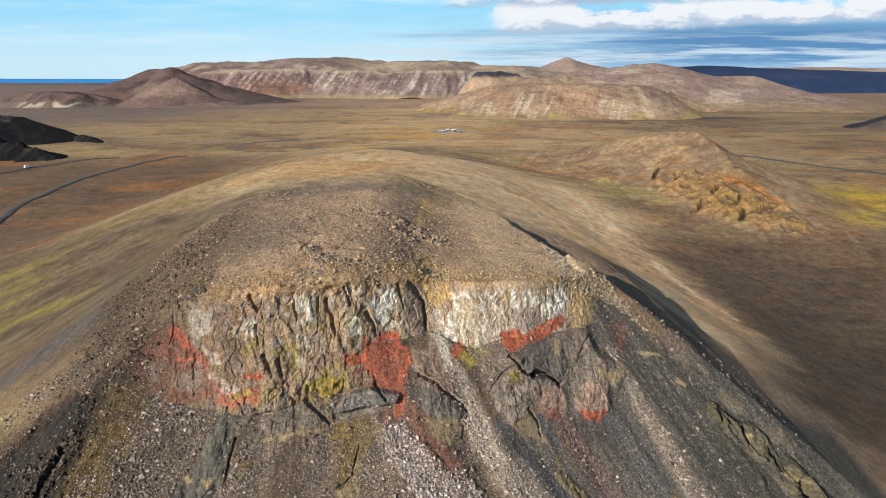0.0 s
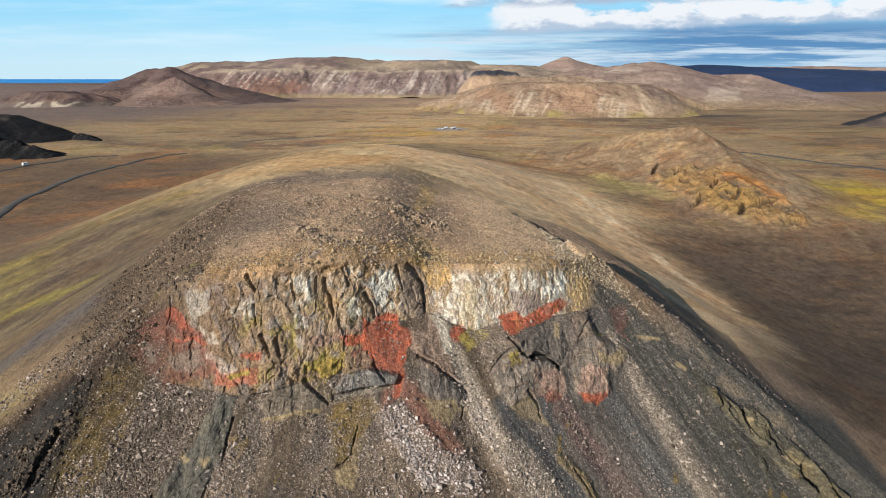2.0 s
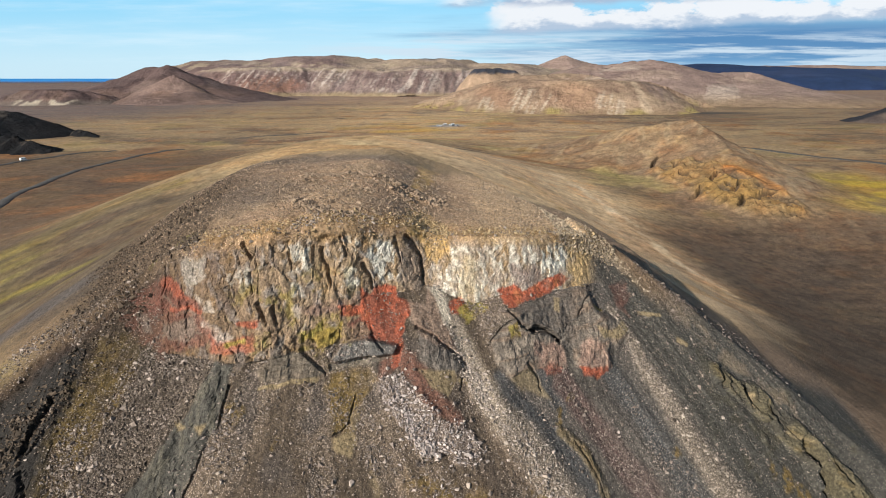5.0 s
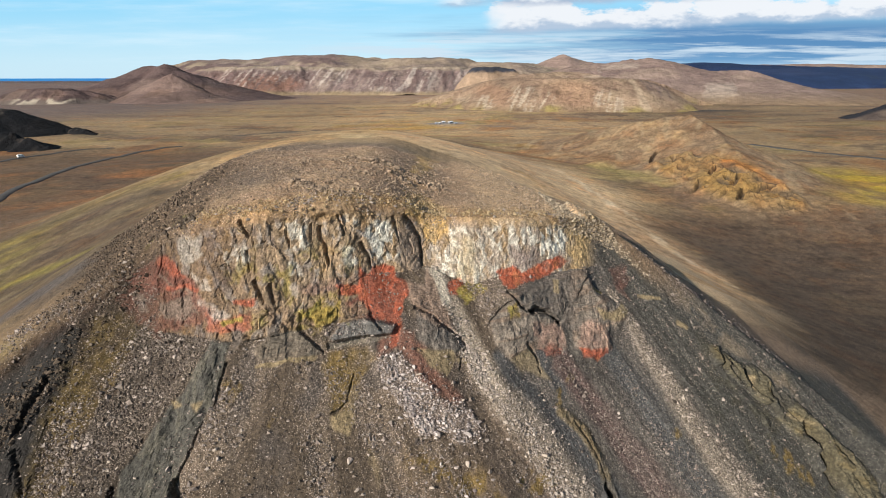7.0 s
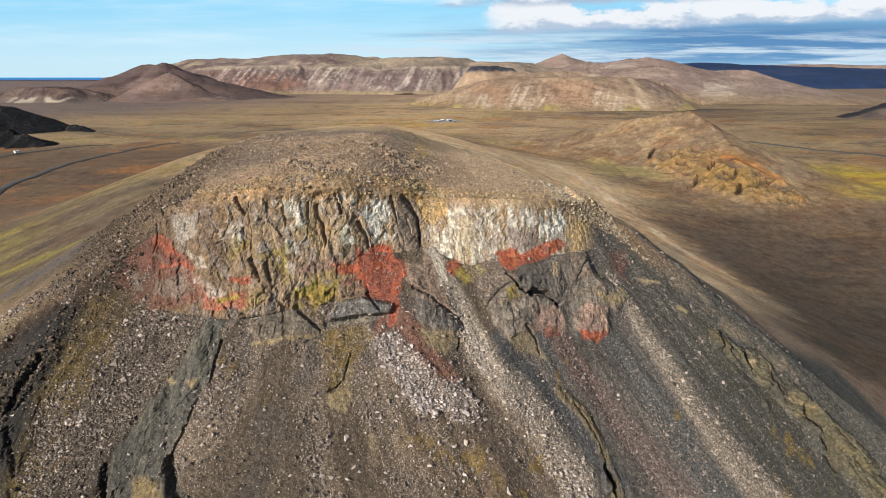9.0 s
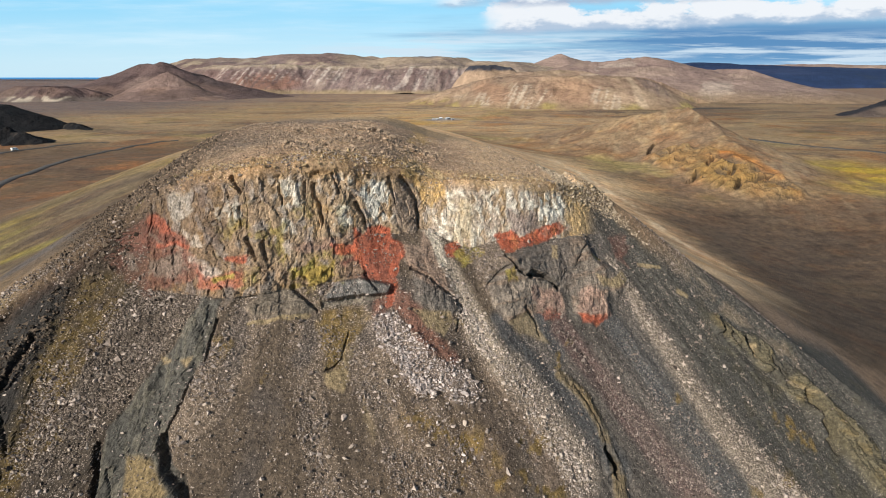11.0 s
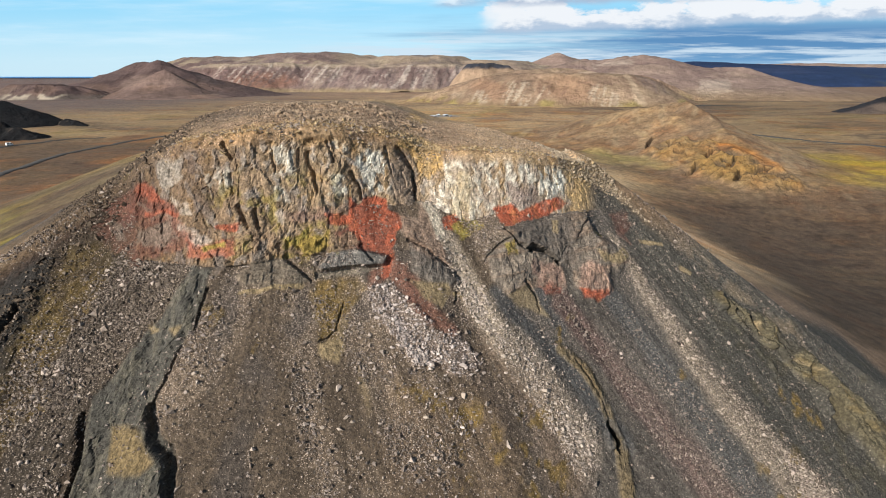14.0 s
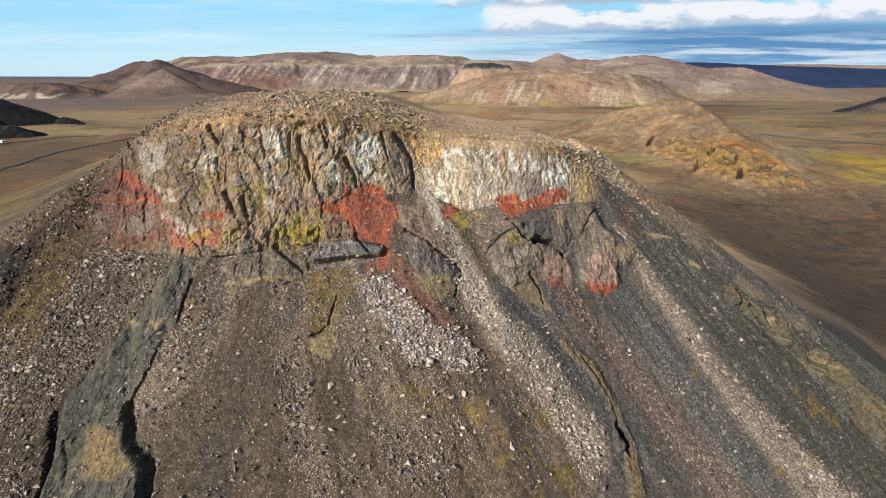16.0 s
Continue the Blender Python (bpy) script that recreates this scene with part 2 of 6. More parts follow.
def moor():
    k = Nodes("moor_moss_and_heath", 0.95, 0.15)
    a, b, d = k.noise(1.1, 6.0, 0.75), k.noise(0.3, 8.0, 0.75), k.noise(0.035, 8.0, 0.68, (1.0, 1.5, 1.0))
    c = k.scaled(k.tint(), k.ramp(a, 0.3, 0.7, 0.72, 1.28))
    c = k.scaled(c, k.ramp(b, 0.38, 0.62, 0.72, 1.28))
    c = k.mix(k.ramp(d, 0.5, 0.64, 0.0, 0.4), c, k.mix(1.0, c, (1.3, 1.08, 0.85), "MULTIPLY"))
    c = k.mix(k.ramp(d, 0.47, 0.34, 0.0, 0.35), c, k.mix(1.0, c, (0.62, 0.6, 0.62), "MULTIPLY"))
    e, f = k.noise(0.075, 7.0, 0.7, (0.8, 1.0, 1.0)), k.noise(0.12, 8.0, 0.72, (0.9, 1.0, 1.0))
    c = k.mix(k.ramp(e, 0.54, 0.63, 0.0, 0.28), c, k.mix(1.0, c, (1.3, 0.86, 0.55), "MULTIPLY"))
    c = k.mix(k.ramp(f, 0.56, 0.66, 0.0, 0.42), c, k.mix(1.0, c, (0.5, 0.5, 0.52), "MULTIPLY"))
    c = k.mix(k.ramp(f, 0.43, 0.35, 0.0, 0.45), c, k.mix(1.0, c, (1.2, 1.22, 1.0), "MULTIPLY"))
    g = k.noise(0.022, 9.0, 0.7, (1.0, 2.6, 1.0))
    c = k.mix(k.ramp(g, 0.53, 0.60, 0.0, 0.3), c, k.mix(1.0, c, (0.58, 0.55, 0.56), "MULTIPLY"))
    c = k.mix(k.ramp(g, 0.46, 0.38, 0.0, 0.5), c, k.mix(1.0, c, (1.25, 1.16, 1.0), "MULTIPLY"))
    k.bump(a, 0.8, 0.3)
    k.bump(b, 0.6, 0.7)
    k.bump(f, 0.35, 1.2)
    # hummocks: dark hollows, rust and straw between them
    h1, h2, h3 = k.noise(0.045, 10.0, 0.74, (1, 1.5, 1)), k.noise(0.17, 6.0, 0.7, (1, 1.3, 1)), k.noise(0.02, 8.0, 0.7)
    col = k.mix(k.ramp(h1, 0.53, 0.66, 0.0, 0.62), c, k.scaled(c, k.ramp(h2, 0.3, 0.7, 0.38, 0.75)))
    col = k.mix(k.ramp(h3, 0.52, 0.68, 0.0, 0.38), col, k.mix(1.0, col, (1.22, 0.86, 0.58), "MULTIPLY"))
    col = k.scaled(col, k.ramp(h2, 0.3, 0.7, 0.78, 1.21))
    return k.done(col)


def far_rock():
    k = Nodes("mountain_rock_and_scree", 0.95, 0.1)
    a, b = k.noise(0.06, 8.0, 0.72), k.noise(0.012, 8.0, 0.68)
    c = k.scaled(k.tint(), k.ramp(a, 0.32, 0.68, 0.74, 1.26))
    c = k.scaled(c, k.ramp(b, 0.3, 0.7, 0.75, 1.25))
    k.bump(a, 0.9, 4.0)
    k.bump(b, 0.8, 14.0)
    return k.done(c)


def water():
    k = Nodes("sea_water", 0.6, 0.2)
    w = k.noise(0.02, 4.0, 0.6, (1, 3, 1))
    k.bump(w, 0.3, 1.0)
    return k.done(k.mix(k.ramp(w, 0.3, 0.7), (0.006, 0.15, 0.42), (0.012, 0.19, 0.50)))


def stone(name, a, b, rough=0.9):
    k = Nodes(name, rough, 0.25)
    g = k.n.new("ShaderNodeNewGeometry")
    n = k.noise(6.0, 5.0, 0.65)
    c = k.mix(g.outputs["Random Per Island"], a, b)
    c = k.scaled(c, k.ramp(n, 0.3, 0.7, 0.7, 1.3))
    k.bump(n, 0.6, 0.05)
    return k.done(c)


def plain(name, colour, rough=0.7, vary=0.25, scale=3.0, metal=0.0, spec=0.4):
    k = Nodes(name, rough, spec)
    k.bsdf.inputs["Metallic"].default_value = metal
    n = k.noise(scale, 5.0, 0.6)
    return k.done(k.scaled(colour, k.ramp(n, 0.3, 0.7, 1 - vary, 1 + vary)))


HILL_MAT, MOOR_MAT, FAR_MAT, SEA_MAT = rock_soil(), moor(), far_rock(), water()


# ---- ground shapes ----
def bump_at(x, y, height, cx, cy, sx, sy, turn):
    c, s = math.cos(turn), math.sin(turn)
    a, b = ((x - cx) * c + (y - cy) * s) / sx, (-(x - cx) * s + (y - cy) * c) / sy
    return height * np.exp(1 - np.sqrt(1 + (a * a + b * b) ** 1.5))


def plain_height(x, y):
    """The moor, with the low swell behind the hill and the shore in the far west."""
    z = -1.66 + 0.0149 * np.clip(x, -150, 150) + 0.0271 * np.clip(y, -50, 350)
    z = z - 7.5 * np.exp(-((x - 138) / 60) ** 2 - ((y - 165) / 70) ** 2)
    z = z + bump_at(x, y, 34.0, -44, 205, 68, 82, -0.7) + bump_at(x, y, 14.5, -45, 370, 62, 95, -0.1)
    r = np.hypot(x, y)
    west = step(-x, 600, 950)
    z = z + (1 - west) * 42 * step(r, 2400, 4700)
    z = z + west * (44 * step(y, 1350, 2000) - 30 * step(y, 2030, 2300))
    rough = step(r, 120, 400)
    z = z + rough * (1.6 * fbm(x / 90, y / 60, octaves=4, seed=3) + 0.5 * fbm(x / 17, y / 11, octaves=3, seed=4))
    return z


def curve(v, at, value, spread=1.3):
    """A smooth curve through plan stations."""
    v = np.asarray(v, float)
    return sum(w * np.interp(v + o * spread, at, value) for o, w in ((-1, 0.2), (-0.5, 0.2), (0, 0.2), (0.5, 0.2), (1, 0.2)))


def dome_height(x, y):
    z = bump_at(x, y, 46.8, -8.4, 82, 44.0, 50.4, -0.83) + bump_at(x, y, 7.0, -25, 62.9, 10.5, 8.5, 0.22) + bump_at(x, y, 6.0, -14, 122, 18, 16, 0.0)
    return z


def summit_height(x, y):
    """The nearly level top of the hill, tilted down to the east."""
    x = np.where(x < -18, np.minimum(x + 0.35 * np.clip(y - 65, 0, 60), -18), x)
    z = curve(x, [-60, -46, -40, -34, -28, -20, -13, -8, -4, 0, 5, 10, 17, 25, 30, 34, 40, 50, 60], [34, 40.0, 44.0, 48.4, 51.2, 52.2, 52.4, 51.1, 49.4, 48.2, 47.7, 47.3, 46.2, 43.6, 40.8, 38.0, 33.0, 25, 19], 2.5)
    z = z - 0.02 * np.maximum(y - 92, 0) - 0.7 * np.exp(-((x + 0.6) / 3.2) ** 2 - ((y - 71.5) / 4.0) ** 2)
    z = z - 0.09 * np.maximum(70 - y, 0) * step(-x, -10, 12)
    return z


def scarp_drop(x, y):
    """The broken edge along the shaded side of the summit."""
    edge = x - np.interp(y, [60, 66, 72, 79, 84, 88, 93, 100, 108, 121, 135, 150], [56, 45, 37, 31, 26, 21.5, 18, 15.5, 12.5, 8, 2, -6]) + 1.4 * fbm(x / 5, y / 5, octaves=4, seed=9)
    fall = step(edge, 0.0, 1.0) * step(-edge, -30, -6)
    return np.interp(y, [75, 84, 92, 104], [0, 0.5, 2.6, 6.0]) * step(-y, -170, -146) * fall


def east_flank(x, y):
    """The gentle outer side of the hill's east shoulder."""
    along, outward = (x - 31) * 0.796 - (y - 79) * 0.605, (x - 31) * 0.605 + (y - 79) * 0.796
    return 39.6 - 0.637 * along - 0.11 * outward - 0.29 * np.maximum(outward - 2, 0) - 0.3 * np.maximum(y - 104, 0) - 1.2 * np.maximum(-along - 12, 0) - 2.0 * np.maximum(-2 - outward, 0) - 2.0 * np.maximum(22 - x, 0)


def front_height(x, y):
    """The scree and, above it, the stepped rock face."""
    y38 = curve(x, [-60, -40, -33, -28, -23, -18, -14, -10, -4, 0, 4, 8, 12, 16, 20, 24, 28, 35, 47, 60],
                [58, 56.2, 55.1, 53.8, 52.1, 54.3, 55.9, 57.8, 59.7, 61.8, 64.7, 65.2, 68.0, 71.0, 73.6, 76.8, 80, 83.6, 91, 98])
    foot_y = curve(x, [-36, -31, -26, -20, -17, -12, -8, -5, -2, 0.5, 4, 12, 17, 22, 28, 33],
                   [60, 56.6, 54.6, 54.8, 56.8, 59.0, 62.4, 64.0, 65.9, 65.9, 66.0, 69.4, 72.4, 75.6, 79.6, 84], 0.9)
    foot_z = curve(x, [-36, -31, -26, -20, -17, -12, -8, -5, -1, 4, 12, 17, 22, 28, 33],
                   [42, 42, 42, 41.4, 42.6, 42.3, 42.4, 41.8, 41.0, 39.2, 39.6, 38.6, 37, 37, 40])
    cliff = curve(x, [-38, -34, -30, -23, -17, -10, -6, -4, -1, 2, 4, 12, 18, 24, 30], [0.8, 1.6, 2.4, 2.0, 2.6, 2.6, 2.4, 2.0, 1.8, 2.1, 2.6, 3.0, 2.0, 1.3, 0.8])
    scree = 38 + np.interp(x, [20, 40], [0.8, 0.68]) * (y - y38) - step(y38 - y, 2.5, 7) * np.interp(x, [4, 10, 20, 28], [0, 1.1, 1.3, 0])
    rise = np.maximum((foot_z - 38) / np.maximum(foot_y - y38, 0.6), 0.8)
    mid = 38 + rise * (y - y38)
    top = foot_z + cliff * (y - foot_y)
    return np.where(y < y38, scree, np.where(y < foot_y, mid, top))


def soft_min(a, b, k):
    h = np.clip(0.5 + 0.5 * (b - a) / k, 0, 1)
    return b + (a - b) * h - k * h * (1 - h)


def hill_height(x, y):
    base = plain_height(x, y)
    top = summit_height(x, y)
    body = soft_min(base + dome_height(x, y), np.maximum(top, base), 3.0)
    body = np.maximum(body, soft_min(east_flank(x, y), top + 1.0, 1.5)) - scarp_drop(x, y)
    body = np.maximum(body, base)
    face = np.maximum(front_height(x, y), base)
    return np.where(y < 150, soft_min(body, face, 0.5), body)


# ---- the hill ----
HX0, HX1, HY0, HY1 = -66.0, 70.0, 4.0, 150.0


def stroke(x, z, points, w0, w1, soft=0.4):
    """A band along points (x, z) of the rock face, from half width w0 to w1: 1 inside, 0 outside."""
    best = np.full(x.shape, -9.0)
    n = len(points) - 1
    for i, (a, b) in enumerate(zip(points[:-1], points[1:])):
        dx, dz = b[0] - a[0], b[1] - a[1]
        t = np.clip(((x - a[0]) * dx + (z - a[1]) * dz) / (dx * dx + dz * dz), 0, 1)
        w = w0 + (w1 - w0) * (i + t) / n
        best = np.maximum(best, (w - np.hypot(x - a[0] - t * dx, z - a[1] - t * dz)) / w)
    return step(best, -soft, soft)


def blob(x, z, cx, cz, rx, rz, turn=0.0, soft=0.35):
    c, s = math.cos(radians(turn)), math.sin(radians(turn))
    u, v = ((x - cx) * c + (z - cz) * s) / rx, (-(x - cx) * s + (z - cz) * c) / rz
    return step(1 - np.hypot(u, v), -soft, soft)


def spaced(parts):
    out = [parts[0][0]]
    for a, b, d in parts:
        out += list(np.linspace(a, b, max(2, int(round((b - a) / d)) + 1))[1:])
    return np.array(out)


def moor_colour(x, y, z):
    c = np.empty(x.shape + (3,))
    c[:] = (0.165, 0.108, 0.060)
    n1, n2, n3 = fbm(x / 160, y / 90, octaves=5, seed=21), fbm(x / 60, y / 34, octaves=4, seed=22), fbm(x / 300, y / 160, octaves=4, seed=23)
    n4, n5 = fbm(x / 22, y / 14, octaves=4, seed=24), fbm(x / 44, y / 30, octaves=4, seed=25)
    r = np.hypot(x, y)
    px, py = x + 14 * n2, y + 14 * n4
    c = mixed(c, (0.245, 0.168, 0.090), step(n1, -0.35, 0.25) * step(y, 150, 500))
    c = mixed(c, (0.20, 0.098, 0.038), step(n2, 0.08, 0.40) * (0.3 + 0.5 * step(y, 220, 320)))
    c = mixed(c, (0.19, 0.152, 0.055), step(-n5, 0.12, 0.42) * 0.55)
    c = mixed(c, (0.095, 0.066, 0.050), step(n3, 0.1, 0.5) * 0.6)
    c = mixed(c, (0.09, 0.063, 0.047), step(n4, 0.12, 0.4) * 0.65)
    # thin dark hummock lines and pale flats of the wide moor
    flat = step(r, 380, 560)
    lines = ridged(x / 150 + 0.4 * n2, y / 55 + 0.5 * n4, octaves=4, gain=0.6, seed=27)
    c = mixed(c, (0.10, 0.072, 0.052), flat * step(lines, 0.62, 0.85) * 0.7)
    c = mixed(c, (0.285, 0.205, 0.115), flat * step(-lines, -0.42, -0.2) * 0.45)
    # the dark ground in the west, with rust streaks
    west = step(-x, 110, 190) * step(-y, -520, -420)
    c = mixed(c, (0.088, 0.056, 0.036), west * 0.85)
    c = mixed(c, (0.19, 0.088, 0.034), west * step(n2 + 0.5 * n4, 0.12, 0.45) * 0.6)
    # low swell behind the hill: straw-coloured, with rust and olive
    c = mixed(c, (0.315, 0.232, 0.130), blob(px, py, -20, 225, 105, 100, -25) * 0.9)
    c = mixed(c, (0.215, 0.12, 0.05), blob(px, py, -25, 225, 95, 95, -25) * step(n2 - 0.4 * n5, 0.05, 0.35) * 0.6)
    c = mixed(c, (0.205, 0.165, 0.062), blob(px, py, -55, 235, 70, 70, -25) * step(n5 + 0.5 * n4, 0.1, 0.4) * 0.6)
    c = mixed(c, (0.115, 0.082, 0.048), stroke(px, py, [(-125, 150), (-95, 200), (-60, 260), (-50, 360), (-30, 450)], 14, 30) * 0.6)
    # west flank: streaks running down it, brown above, olive and yellow lower down
    u, v = -0.83 * x - 0.55 * y, 0.55 * x - 0.83 * y
    streak = fbm(u / 34, v / 5.5, octaves=4, gain=0.62, seed=31)
    flank = step(-x, 38, 52) * step(y, 55, 75) * step(-y, -205, -150)
    c = mixed(c, (0.072, 0.051, 0.033), flank * 0.85)
    c = mixed(c, (0.111, 0.085, 0.049), flank * step(streak, 0.0, 0.3) * 0.75)
    c = mixed(c, (0.056, 0.041, 0.031), flank * step(-streak, 0.1, 0.4) * 0.6)
    c = mixed(c, (0.13, 0.102, 0.036), stroke(px, py, [(-108, 118), (-122, 150), (-120, 178), (-96, 178)], 13, 8) * (0.35 + 0.65 * step(streak, -0.15, 0.2)) * 0.9)
    c = mixed(c, (0.13, 0.105, 0.033), stroke(px, py, [(-110, 120), (-94, 115), (-82, 111)], 5, 3) * step(streak, -0.3, 0.1))
    c = mixed(c, (0.066, 0.056, 0.052), stroke(x + 2 * n4, y + 2 * n4, [(-72, 68), (-58, 78), (-48, 88), (-42, 98)], 6, 3) * 0.8)
    # east flank: pale and rust streaks, then the dark gravel bowl
    u, v = 0.42 * x - 0.91 * y, 0.91 * x + 0.42 * y
    streak = fbm(u / 60, v / 6.5, octaves=4, gain=0.62, seed=33)
    c = mixed(c, (0.058, 0.041, 0.029), blob(px, py, 165, 150, 105, 90, 20) * 0.85)
    c = mixed(c, (0.062, 0.044, 0.031), blob(px, py, 125, 75, 75, 70, 0) * 0.75)
    c = mixed(c, (0.175, 0.118, 0.078), stroke(px, py, [(30, 112), (48, 92), (66, 76), (84, 62)], 14, 12) * 0.8)
    slope = stroke(px, py, [(8, 300), (36, 230), (48, 175), (58, 140), (66, 122)], 50, 20)
    c = mixed(c, (0.40, 0.28, 0.165), slope * 0.9)
    c = mixed(c, (0.29, 0.195, 0.115), slope * step(streak, 0.02, 0.3) * 0.7)
    c = mixed(c, (0.46, 0.36, 0.24), stroke(x + 3 * n4, y + 3 * n4, [(60, 282), (68, 235), (74, 188), (78, 160), (82, 140)], 3.0, 1.6) * step(streak, -0.35, 0.1) * 0.75)
    c = mixed(c, (0.235, 0.155, 0.06), stroke(x + 4 * n4, y + 4 * n4, [(30, 215), (40, 180), (46, 150)], 6, 7) * step(streak, -0.2, 0.2) * 0.7)
    c = mixed(c, (0.26, 0.125, 0.036), stroke(x + 3 * n4, y + 3 * n4, [(44, 160), (52, 146), (60, 132), (68, 118)], 3.6, 2.6) * (0.5 + 0.5 * step(streak, -0.4, 0.1)) * 0.85)
    # bright moss, yards, ochre patches and dark tracts
    c = mixed(c, (0.34, 0.245, 0.035), blob(px, py, 226, 285, 56, 44, 20) * (0.35 + 0.65 * step(n4 + 0.5 * n5, -0.25, 0.2)))
    c = mixed(c, (0.32, 0.20, 0.03), blob(x + 6 * n4, y + 6 * n2, 84, 410, 26, 11) * 0.85)
    c = mixed(c, (0.21, 0.175, 0.06), stroke(x + 5 * n4, y + 5 * n4, [(98, 330), (112, 305), (122, 280)], 9, 6) * 0.6)
    c = mixed(c, (0.15, 0.14, 0.135), blob(x + 4 * n4, y + 4 * n2, 9, 698, 24, 20) * 0.9)
    c = mixed(c, (0.28, 0.17, 0.04), blob(px, py, -30, 640, 60, 18) * 0.7)
    c = mixed(c, (0.27, 0.17, 0.05), blob(px, py, -60, 520, 50, 16) * 0.6)
    c = c * (1 + 0.16 * step(r, 330, 520) * step(x, -240, -120))[..., None]
    c = c * (1 + 0.30 * blob(px, py, 5, 235, 120, 120, 0, 0.6) + 0.12 * step(y, 400, 520) * step(x, -160, -60) * step(-x, -330, -230))[..., None]
    c = mixed(c, (0.30, 0.185, 0.055), stroke(px, py, [(-120, 690), (-60, 720), (-15, 650)], 16, 12) * 0.6)
    c = mixed(c, (0.17, 0.15, 0.14), stroke(x + 3 * n4, y + 3 * n2, [(35, 670), (108, 620), (150, 600)], 3, 4) * 0.7)
    dark_tracts = np.maximum(stroke(x + 3 * n4, y + 3 * n2, [(-214, 578), (-174, 606), (-137, 640)], 3, 7), blob(px, py, 445, 915, 60, 22))
    c = mixed(c, (0.05, 0.047, 0.046), dark_tracts * 0.9)
    # distance haze put into the ground's colour, mauve in the west
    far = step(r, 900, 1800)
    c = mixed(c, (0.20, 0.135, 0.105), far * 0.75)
    c = c * (1 - 0.28 * step(x, 170, 300) * step(r, 300, 400))[..., None]
    c = mixed(c, (0.095, 0.073, 0.074), step(r, 700, 1200) * step(-x, 250, 600) * 0.8)
    return c


LEFT_RIDGE = [(-30.5, 49.0), (-35.5, 43.5), (-39, 39), (-43, 34.5), (-48, 29), (-54, 22)]
RIGHT_EDGE = [(19, 45.0), (25, 42.3), (31, 38.5), (36, 34), (41, 29.5), (47, 25), (54, 20)]

hx = spaced([(HX0, -44, 0.4), (-44, 40, 0.145), (40, 58, 0.22), (58, HX1, 0.5)])
hs = spaced([(-63, -34, 0.4), (-34, -5, 0.15), (-5, 5.5, 0.065), (5.5, 26, 0.2), (26, 83, 0.6)])
foot_line = curve(hx, [-66, -40, -31, -26, -20, -12, -8, -4, 0, 4, 12, 17, 28, 40, 70], [56, 57, 57.0, 55.2, 55.6, 59.3, 62.0, 65.5, 66.6, 66.0, 69.4, 72, 79, 82, 82], 3.0)
hold = (1 - step(np.abs(hs), 22, 63))[:, None]
GX = np.repeat(hx[None, :], len(hs), 0)
GY = hs[:, None] + 67 + (foot_line[None, :] - 67) * hold
GZ = hill_height(GX, GY)
d_s = np.gradient(GZ, axis=0)
y_s = np.gradient(GY, axis=0)
steep = np.abs(d_s / y_s)
back = GY - foot_line[None, :]

# wandering of the zones' edges
wx = GX + 1.3 * fbm(GX / 2.6, GZ / 2.0, GY / 4.0, octaves=5, gain=0.6, seed=101)
wz = GZ + 1.0 * fbm(GX / 2.4, GZ / 1.8, GY / 4.0, octaves=5, gain=0.6, seed=103)
jx, jz = GX + 0.38 * (wx - GX), GZ + 0.38 * (wz - GZ)
on_top = step(hill_height(GX, GY + 2.0) - GZ, 1.7, 0.9) * step(GZ, 30, 36) * step(back, 1.0, 3.5)
in_front = 1 - step(back, 3.0, 9.0)


def patch(points, soft=0.22, x=None, z=None, fray=0.0):
    """Inside of a closed outline on the face, 1 inside and 0 outside, with a soft and frayed edge."""
    x, z = (jx if x is None else x), (jz if z is None else z)
    p = np.array(points, float)
    full = np.zeros(x.shape)
    near = (x > p[:, 0].min() - 1.5) & (x < p[:, 0].max() + 1.5) & (z > p[:, 1].min() - 1.5) & (z < p[:, 1].max() + 1.5)
    a, b = x[near], z[near]
    dist, odd = np.full(a.shape, 9.0), np.zeros(a.shape, bool)
    for (x0, z0), (x1, z1) in zip(p, np.roll(p, -1, 0)):
        dx, dz = x1 - x0, z1 - z0
        t = np.clip(((a - x0) * dx + (b - z0) * dz) / (dx * dx + dz * dz + 1e-9), 0, 1)
        dist = np.minimum(dist, np.hypot(a - x0 - t * dx, b - z0 - t * dz))
        odd ^= ((z0 > b) != (z1 > b)) & (a < (x1 - x0) * (b - z0) / (z1 - z0 + 1e-9) + x0)
    signed = np.where(odd, dist, -dist)
    if fray:
        signed = signed + fray * FRAY[near]
    full[near] = step(signed, -soft, soft)
    return full


def line(points, w0, w1, soft=0.4, x=None, z=None):
    """A band on the face, worked out only near its points."""
    x, z = (jx if x is None else x), (jz if z is None else z)
    p = np.array(points, float)
    m = 2.5 * max(w0, w1) + 1
    near = (x > p[:, 0].min() - m) & (x < p[:, 0].max() + m) & (z > p[:, 1].min() - m) & (z < p[:, 1].max() + m)
    full = np.zeros(x.shape)
    full[near] = stroke(x[near], z[near], points, w0, w1, soft)
    return full


def most(*masks):
    return np.maximum.reduce(masks)


